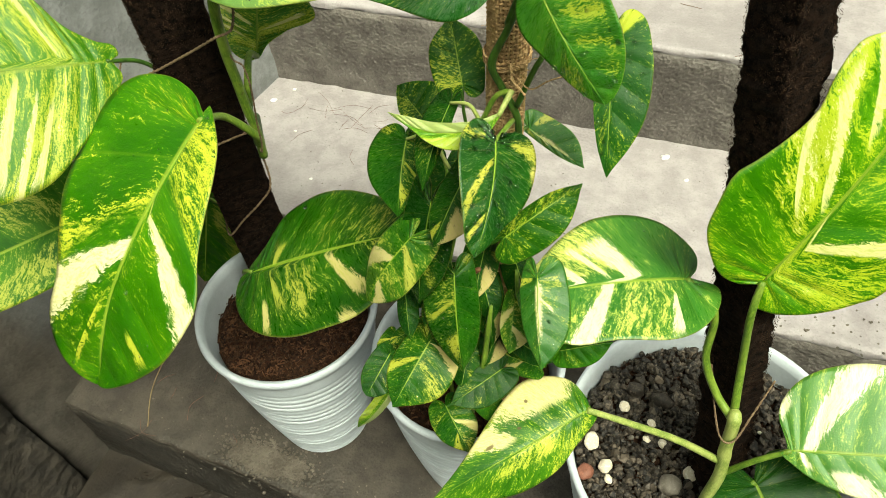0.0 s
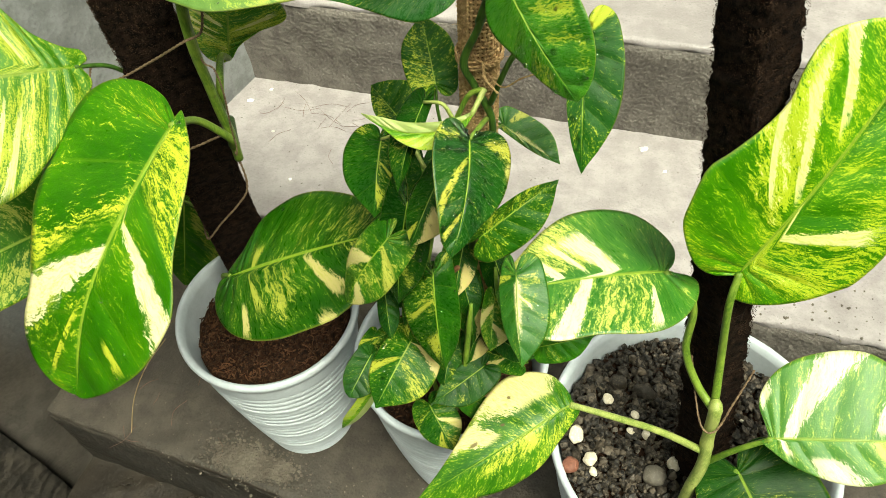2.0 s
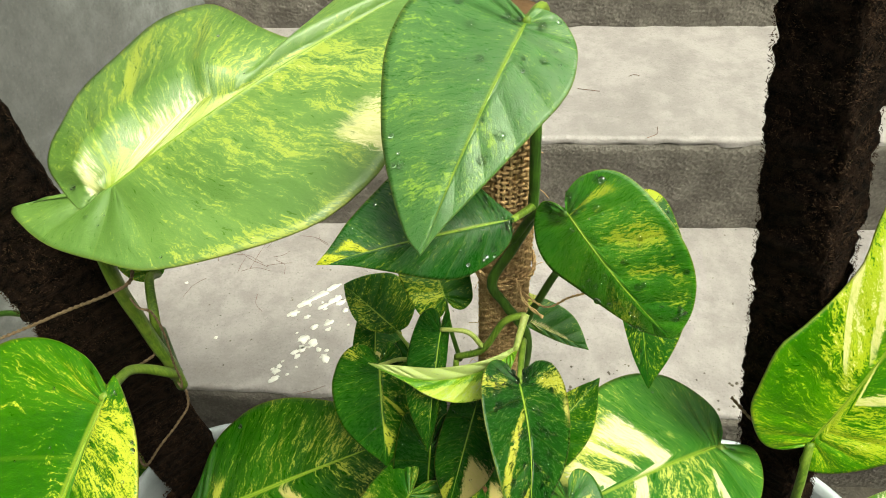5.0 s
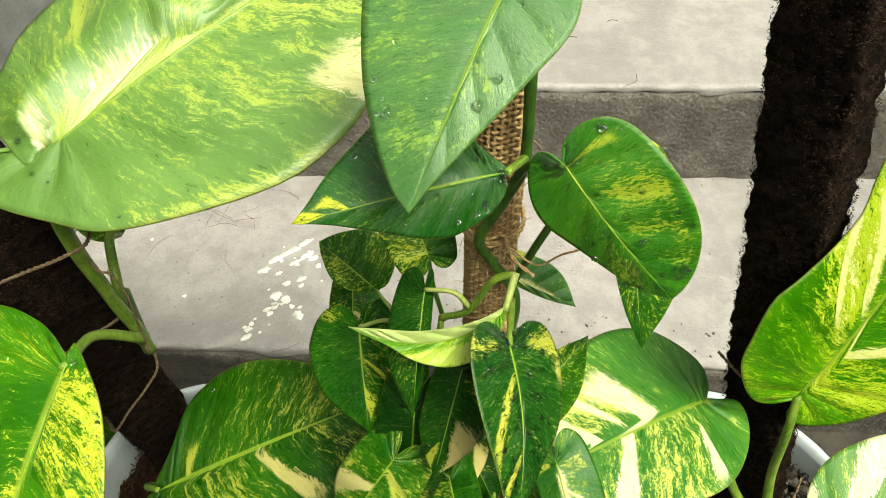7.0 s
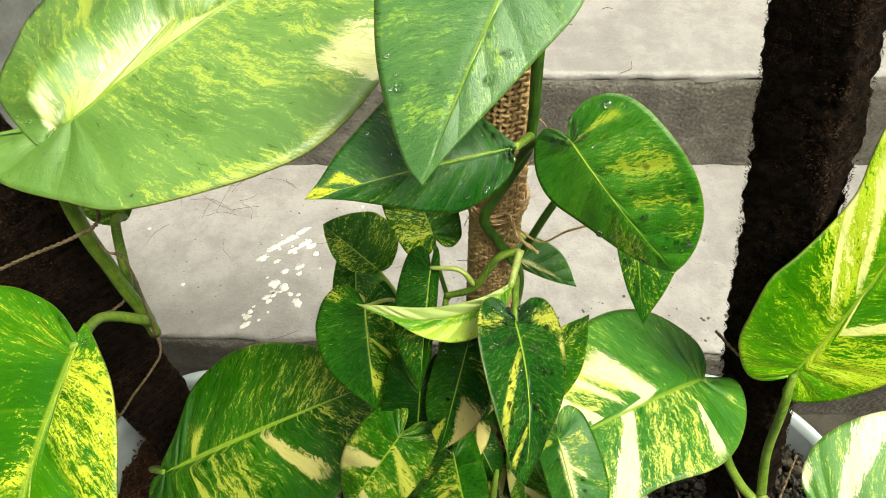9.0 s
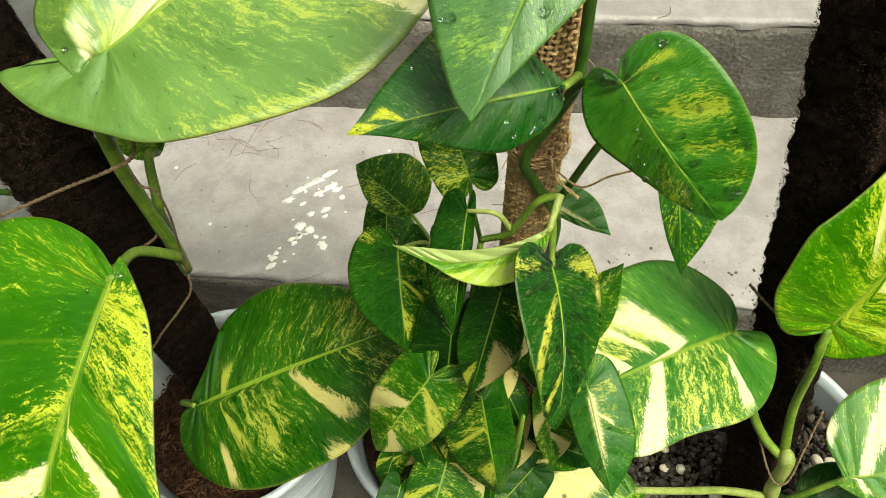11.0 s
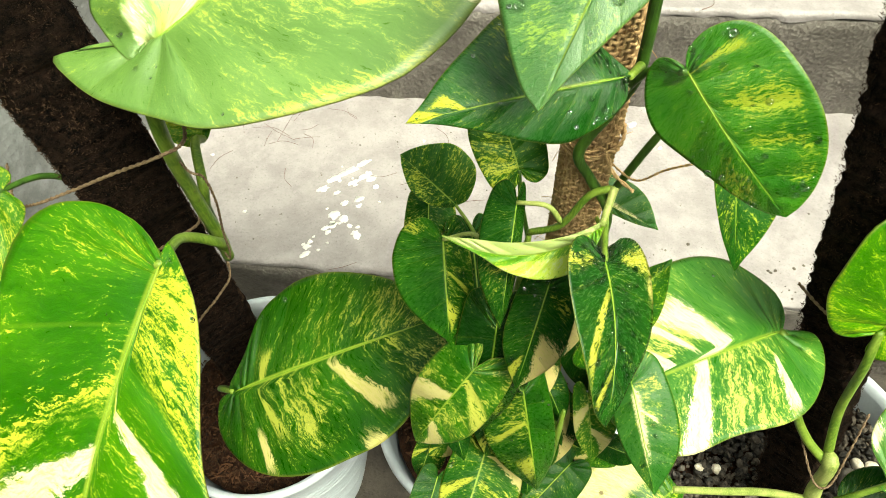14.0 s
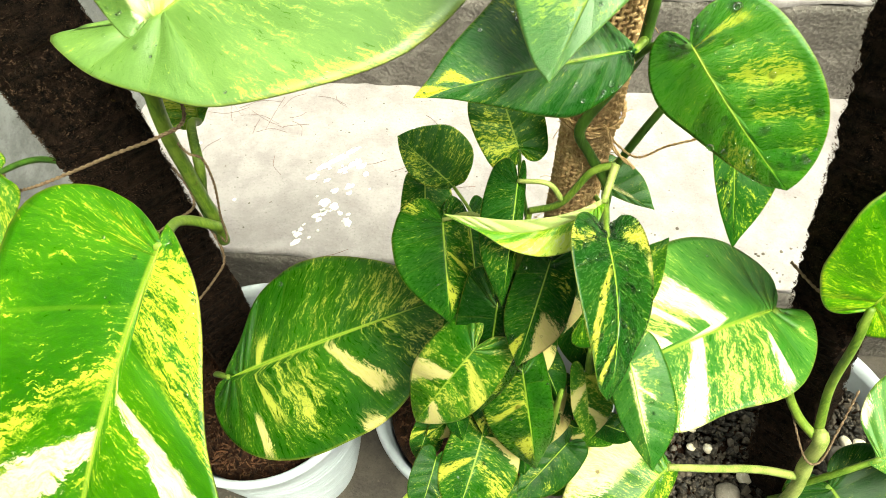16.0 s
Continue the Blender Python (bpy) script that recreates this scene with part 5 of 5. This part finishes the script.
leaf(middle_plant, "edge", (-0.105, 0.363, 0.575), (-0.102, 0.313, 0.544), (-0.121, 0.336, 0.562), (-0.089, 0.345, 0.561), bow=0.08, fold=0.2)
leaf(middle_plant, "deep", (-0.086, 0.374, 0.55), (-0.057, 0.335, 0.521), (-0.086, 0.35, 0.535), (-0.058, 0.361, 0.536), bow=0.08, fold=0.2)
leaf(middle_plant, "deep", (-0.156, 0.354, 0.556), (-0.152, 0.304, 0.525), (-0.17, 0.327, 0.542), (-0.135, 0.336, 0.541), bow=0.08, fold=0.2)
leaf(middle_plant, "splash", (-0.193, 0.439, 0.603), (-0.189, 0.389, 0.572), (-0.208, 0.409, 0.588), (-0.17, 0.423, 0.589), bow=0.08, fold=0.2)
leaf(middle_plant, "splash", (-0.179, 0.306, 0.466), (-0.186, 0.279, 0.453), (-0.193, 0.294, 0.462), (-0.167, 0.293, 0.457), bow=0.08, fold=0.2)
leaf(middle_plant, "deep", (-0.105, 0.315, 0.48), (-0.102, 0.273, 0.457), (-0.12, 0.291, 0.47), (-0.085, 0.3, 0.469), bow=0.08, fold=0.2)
leaf(middle_plant, "boat", (-0.179, 0.272, 0.402), (-0.221, 0.262, 0.318), (-0.208, 0.265, 0.364), (-0.193, 0.268, 0.356), bow=0.06, label="narrow yellow-green young leaf")
stem(middle_plant, [(-0.086, 0.357, 0.90), (-0.085, 0.357, 0.853), (-0.084, 0.357, 0.825), (-0.085, 0.357, 0.807), (-0.092, 0.358, 0.785), (-0.102, 0.359, 0.757), (-0.094, 0.359, 0.738), (-0.082, 0.357, 0.715), (-0.082, 0.356, 0.68), (-0.088, 0.354, 0.62), (-0.10, 0.355, 0.55), (-0.105, 0.35, 0.45), (-0.11, 0.355, 0.35), (-0.115, 0.36, 0.22)], 0.0025, STEM_DARK, knots=(0.23, 0.38, 0.5))
stem(middle_plant, [(-0.121, 0.35, 0.70), (-0.106, 0.345, 0.716), (-0.095, 0.345, 0.742), (-0.084, 0.345, 0.750)], 0.0019, STEM)
stem(middle_plant, [(-0.13, 0.345, 0.20), (-0.14, 0.335, 0.38), (-0.135, 0.33, 0.52), (-0.125, 0.345, 0.62), (-0.121, 0.35, 0.70)], 0.0028, STEM)
stem(middle_plant, [(-0.12, 0.33, 0.21), (-0.105, 0.30, 0.33), (-0.09, 0.295, 0.44), (-0.085, 0.31, 0.55)], 0.0026, STEM)
stem(middle_plant, [(-0.10, 0.34, 0.21), (-0.07, 0.33, 0.36), (-0.06, 0.325, 0.47), (-0.07, 0.33, 0.58)], 0.0026, STEM)
stem(middle_plant, [(-0.120, 0.335, 0.538), (-0.110, 0.332, 0.556), (-0.102, 0.333, 0.566)], 0.0024, SHEATH, "dried_sheath", "dried brown leaf sheath")


# ---- the plant on the upright post ----
right_plant = thing("pothos_plant", (0, 0, 0), label="young variegated pothos with broad leaves on an upright fern post", category="climbing plant", group="pothos plants")

leaf(right_plant, "white", (0.067, 0.387, 0.552), (-0.064, 0.309, 0.576), (0.057, 0.313, 0.562), (0.004, 0.441, 0.553), bow=0.03, blunt=0.3, lobe=0.2, drops=40, petiole=((0.140, 0.338, 0.425), (0.120, 0.352, 0.44), (0.101, 0.364, 0.475), (0.094, 0.375, 0.53)), thick=0.0036, left=((-0.14, 0.14), (-0.13, 0.38), (-0.03, 0.68), (0.14, 0.93), (0.31, 1), (0.55, 0.9), (0.78, 0.88), (0.93, 0.66), (1, 0.31),), right=((-0.08, 0.14), (-0.13, 0.36), (-0.1, 0.64), (-0.01, 0.9), (0.17, 1.02), (0.4, 0.96), (0.61, 0.74), (0.79, 0.45), (0.93, 0.18),))
leaf(right_plant, "lime", (0.117, 0.376, 0.577), (0.187, 0.466, 0.752), (0.062, 0.371, 0.628), (0.181, 0.372, 0.579), bow=0.05, lobe=0.10, shoulders=(0.85, 1.0), blunt=0.2, petiole=((0.139, 0.345, 0.432), (0.131, 0.362, 0.48), (0.119, 0.365, 0.55)), thick=0.0034, left=((0, 0.08), (-0.03, 0.19), (-0.03, 0.43), (0.02, 0.69), (0.12, 0.98), (0.21, 1.08), (0.35, 1.16), (0.43, 1.06), (0.55, 0.93), (0.66, 0.87), (0.77, 0.94), (0.88, 0.93), (0.94, 0.76), (1, 0.45),), right=((-0.07, 0.07), (-0.09, 0.22), (-0.06, 0.47), (0.03, 0.79), (0.14, 1.05), (0.22, 1.18), (0.42, 1.15), (0.69, 0.73),))
leaf(right_plant, "cloud", (0.194, 0.332, 0.409), (0.318, 0.351, 0.44), (0.229, 0.409, 0.461), (0.264, 0.307, 0.405), blunt=0.4, bow=0.03, petiole=((0.149, 0.324, 0.33), (0.17, 0.325, 0.38)), thick=0.003, left=((-0.02, 0.17), (-0.05, 0.39), (0, 0.61), (0.12, 0.81), (0.3, 0.94), (0.55, 0.99), (0.75, 0.9), (0.93, 0.55),), right=((-0.05, 0.07), (0.01, 0.27), (0.15, 0.61), (0.39, 0.91), (0.62, 0.96), (0.82, 0.68),))
leaf(right_plant, "deep", (0.185, 0.33, 0.334), (0.258, 0.239, 0.293), (0.162, 0.285, 0.305), (0.269, 0.325, 0.343), blunt=0.3, bow=0.05, petiole=((0.150, 0.325, 0.28),), thick=0.003)
leaf(right_plant, "half", (0.014, 0.3, 0.442), (-0.104, 0.188, 0.393), (-0.043, 0.311, 0.451), (0.004, 0.252, 0.419), bow=0.08, cup=-0.15, petiole=((0.148, 0.326, 0.36), (0.1, 0.318, 0.394), (0.05, 0.305, 0.425)), thick=0.0034, stem=STEM_PALE, left=((-0.01, 0.25), (0.02, 0.63), (0.13, 0.92), (0.26, 1.02), (0.41, 0.87), (0.59, 0.57), (0.8, 0.24),), right=((-0.02, 0.14), (0.01, 0.4), (0.17, 0.75), (0.33, 1.1), (0.53, 1.14), (0.71, 0.89), (0.88, 0.5),))
stem(right_plant, [(0.150, 0.306, 0.235), (0.148, 0.311, 0.30), (0.150, 0.320, 0.345), (0.145, 0.330, 0.385), (0.141, 0.335, 0.425), (0.139, 0.345, 0.435)], 0.0060, STEM_PALE, knots=(0.55, 0.85))



# ---- ties, splashes, litter ----
twine([(-0.488, 0.412, 0.639), (-0.458, 0.374, 0.649), (-0.428, 0.360, 0.669), (-0.396, 0.360, 0.686), (-0.353, 0.356, 0.714), (-0.312, 0.348, 0.743), (-0.301, 0.357, 0.747), (-0.313, 0.382, 0.749)], 0.0011, "brown twine tied from post to stalk", 26)
twine([(-0.335, 0.385, 0.705), (-0.312, 0.362, 0.714), (-0.304, 0.361, 0.710), (-0.306, 0.364, 0.683), (-0.316, 0.370, 0.641), (-0.321, 0.374, 0.614), (-0.327, 0.377, 0.598), (-0.345, 0.397, 0.592)], 0.0008, "brown twine hanging down the stalk", 24)


def post_tie(foot, top, wide, deep, turn, low, high, label):
    """Twine round the front of a square post, from one height to another."""
    foot, top = Vector(foot), Vector(top)
    way = (top - foot).normalized()
    s = Vector((math.cos(turn), math.sin(turn), 0))
    s = (s - way * s.dot(way)).normalized()
    o = way.cross(s)
    line = []
    for k, (x, y) in enumerate(((-0.5, 0.5), (-0.56, -0.2), (-0.5, -0.58), (-0.2, -0.62), (0.2, -0.63), (0.5, -0.59), (0.57, -0.2), (0.5, 0.5))):
        z = low + (high - low) * k / 7
        c = foot.lerp(top, (z - foot.z) / (top.z - foot.z))
        line.append(c + s * x * wide + o * y * deep)
    return twine(line, 0.0012, label, 18)


LEAN = ((-0.430, 0.452, 0.19), (-0.396, 0.391, 1.02), 0.059, 0.060, 0.784)
post_tie(*LEAN, 0.572, 0.585, "brown twine tied round the leaning post")
post_tie(*LEAN, 0.40, 0.53, "brown twine tied slanting round the leaning post")
twine([(0.074, 0.415, 0.572), (0.088, 0.392, 0.574), (0.103, 0.378, 0.578), (0.120, 0.386, 0.582), (0.140, 0.410, 0.586)], 0.0012, "brown twine tied round the upright post", 12)
twine([(0.110, 0.372, 0.455), (0.120, 0.350, 0.432), (0.133, 0.325, 0.412), (0.146, 0.325, 0.410), (0.155, 0.345, 0.43), (0.166, 0.372, 0.455)], 0.0010, "brown twine holding the stem to the post", 14)


def pole_tie(z, label):
    line = []
    for k in range(40):
        a = math.tau * k / 13.0 - 1.2
        line.append((-0.096 + 0.0158 * math.cos(a), 0.3755 + 0.0158 * math.sin(a), z + 0.0012 * math.sin(k * 0.9) + 0.0022 * (k // 13)))
    line += [(-0.085, 0.350, z + 0.002), (-0.075, 0.345, z - 0.004)]
    return twine(line, 0.0009, label, 40, JUTE)


pole_tie(0.752, "jute twine wound round the burlap pole")
twine([(-0.088, 0.358, 0.754), (-0.074, 0.352, 0.748), (-0.062, 0.352, 0.757), (-0.050, 0.350, 0.766)], 0.0006, "loose end of jute twine", 8, JUTE)


def splash(x, y, rx, ry, seed, turn=0.6):
    """One thin blot of dried paint on the tread."""
    rnd = random.Random(seed)
    bm = bmesh.new()
    k = 18
    ring = []
    for i in range(k):
        a = math.tau * i / k
        r = 1 + 0.5 * noise.noise((math.cos(a) * 1.3 + seed * 3.1, math.sin(a) * 1.3, seed)) + 0.35 * noise.noise((math.cos(a) * 3.7 + seed * 1.7, math.sin(a) * 3.7, seed))
        u, w = rx * r * math.cos(a), ry * r * math.sin(a)
        ring.append((u * math.cos(turn) - w * math.sin(turn), u * math.sin(turn) + w * math.cos(turn)))
    low = [bm.verts.new((a, b, -0.0012)) for a, b in ring]
    top = [bm.verts.new((a * 0.92, b * 0.92, 0.0009)) for a, b in ring]
    bm.faces.new(top)
    for i in range(k):
        bm.faces.new((low[i], low[(i + 1) % k], top[(i + 1) % k], top[i]))
    ob = part("paint_blot", bm, PAINT, None)
    ob.location = (x, y, RISE + 0.001)
    tagged(ob, "dried white paint blot on the cement tread", "paint blot", "paint blots on the tread")


BLOTS = [(-0.365, 0.807, 0.012, 0.004), (-0.383, 0.79, 0.016, 0.005), (-0.402, 0.773, 0.014, 0.005), (-0.416, 0.752, 0.010, 0.005), (-0.357, 0.783, 0.011, 0.005), (-0.372, 0.770, 0.008, 0.004), (-0.358, 0.740, 0.008, 0.004), (-0.389, 0.708, 0.009, 0.006), (-0.374, 0.702, 0.007, 0.006), (-0.350, 0.677, 0.006, 0.008), (-0.362, 0.690, 0.004, 0.003), (-0.396, 0.684, 0.006, 0.003), (-0.413, 0.659, 0.004, 0.003)]
for i, (x, y, rx, ry) in enumerate(BLOTS):
    splash(x, y, rx, ry, i + 1)
spatter = random.Random(77)
for i in range(34):
    x, y, *_ = BLOTS[spatter.randrange(len(BLOTS))]
    r = min(0.004, 0.0011 * spatter.paretovariate(1.7))
    splash(x + spatter.gauss(0, 0.014), y + spatter.gauss(0, 0.013), r * spatter.uniform(1, 2), r, 80 + i)
for i, (x, y, r) in enumerate([(0.036, 0.925, 0.008), (-0.655, 0.905, 0.004), (-0.679, 0.866, 0.006), (0.077, 0.881, 0.004), (-0.60, 0.80, 0.003), (-0.28, 0.86, 0.003), (-0.52, 0.70, 0.003)]):
    splash(x, y, r, r * 0.7, 40 + i)


def litter(name, label, centre, spread, count, length, radius, mat, z, seed, angle=None):
    rnd = random.Random(seed)
    bm = bmesh.new()
    for _ in range(count):
        p = Vector((centre[0] + rnd.gauss(0, spread[0]), centre[1] + rnd.gauss(0, spread[1]), z + 0.0012))
        a = rnd.random() * math.tau if angle is None else angle + rnd.gauss(0, 0.7)
        w, s = Vector((math.cos(a), math.sin(a), 0)), Vector((-math.sin(a), math.cos(a), 0))
        l = length * rnd.uniform(0.5, 1.4)
        c = rnd.uniform(-0.25, 0.25) * l
        tube(bm, bend([p - w * l / 2, p + s * c + Vector((0, 0, 0.001)), p + w * l / 2], 5), radius, 4)
    return tagged(part(name, bm, mat, None), label, "plant litter", kind="stuff")


litter("dry_needles", "dry reddish needles scattered on the tread", (-0.53, 0.87), (0.07, 0.022), 15, 0.05, 0.00026, NEEDLE, RISE, 21)
litter("dry_needles", "dry needles scattered along the tread", (-0.42, 0.80), (0.16, 0.07), 12, 0.035, 0.0003, NEEDLE, RISE, 22)
litter("dry_needles", "dry needles lying on the upper tread", (0.05, 1.06), (0.2, 0.06), 8, 0.03, 0.0005, NEEDLE, 2 * RISE, 23)
litter("dry_needles", "dry needles lying on the lower tread", (-0.62, 0.36), (0.07, 0.05), 10, 0.035, 0.0004, NEEDLE, 0.0, 24)


def straw():
    bm = bmesh.new()
    tube(bm, bend([(-0.679, 0.444, 0.003), (-0.682, 0.387, 0.003), (-0.669, 0.33, 0.003), (-0.64, 0.277, 0.003)], 8), 0.0009, 6)
    tagged(part("dry_straw", bm, STRAW, None), "long dry straw lying on the step", "straw")


straw()


def crumbs(name, label, centre, spread, count, size, mat, z, seed):
    rnd = random.Random(seed)
    bm = bmesh.new()
    for _ in range(count):
        stone(bm, Vector((centre[0] + rnd.gauss(0, spread[0]), centre[1] + rnd.gauss(0, spread[1]), z)), size * rnd.uniform(0.4, 1.5), rnd, 1)
    return tagged(part(name, bm, mat, None, smooth=False), label, "grit", kind="stuff")


def mortar_patch(x, y, rx, ry):
    """A low rough cake of mortar left on the step edge."""
    bm = bmesh.new()
    rings, around = 22, 120
    grid = []
    for i in range(rings + 1):
        row = []
        for k in range(around):
            a = math.tau * k / around
            f = i / rings * (1 + 0.32 * noise.noise((math.cos(a) * 1.8, math.sin(a) * 1.8, 7)))
            p = Vector((rx * f * math.cos(a), ry * f * math.sin(a), 0))
            h = 0.0022 * (1 - (i / rings) ** 4) + (0.0016 * noise.noise(p * 230) + 0.0014 * noise.noise(p * 520)) * (1 - (i / rings) ** 6)
            p.z = h if i < rings else -0.003
            row.append(bm.verts.new(p))
        grid.append(row)
    for r, s in zip(grid[1:], grid[2:]):
        for k in range(around):
            bm.faces.new((r[k], s[k], s[(k + 1) % around], r[(k + 1) % around]))
    for k in range(around):
        bm.faces.new((grid[0][0], grid[1][k], grid[1][(k + 1) % around]))
    bmesh.ops.delete(bm, geom=[v for v in bm.verts if not v.link_faces], context="VERTS")
    ob = part("mortar_patch", bm, MORTAR, None, smooth=False)
    ob.location = (x, y, 0.001)
    tagged(ob, "rough cake of pale mortar on the step edge", "mortar patch")


mortar_patch(-0.432, 0.289, 0.066, 0.022)
crumbs("mortar_crumbs", "crumbled pale mortar patch on the step edge", (-0.434, 0.290), (0.036, 0.014), 1500, 0.0019, MORTAR, 0.002, 31)
crumbs("grit", "fine grit on the step", (-0.30, 0.30), (0.22, 0.05), 300, 0.0013, MORTAR, 0.0, 32)
crumbs("grit", "fine grit along the tread", (-0.2, 0.80), (0.35, 0.10), 260, 0.0011, GREY_STONE, RISE, 33)
crumbs("grit", "fine grit along the tread edge", (0.4, 0.66), (0.35, 0.025), 260, 0.0018, MORTAR, RISE, 34)
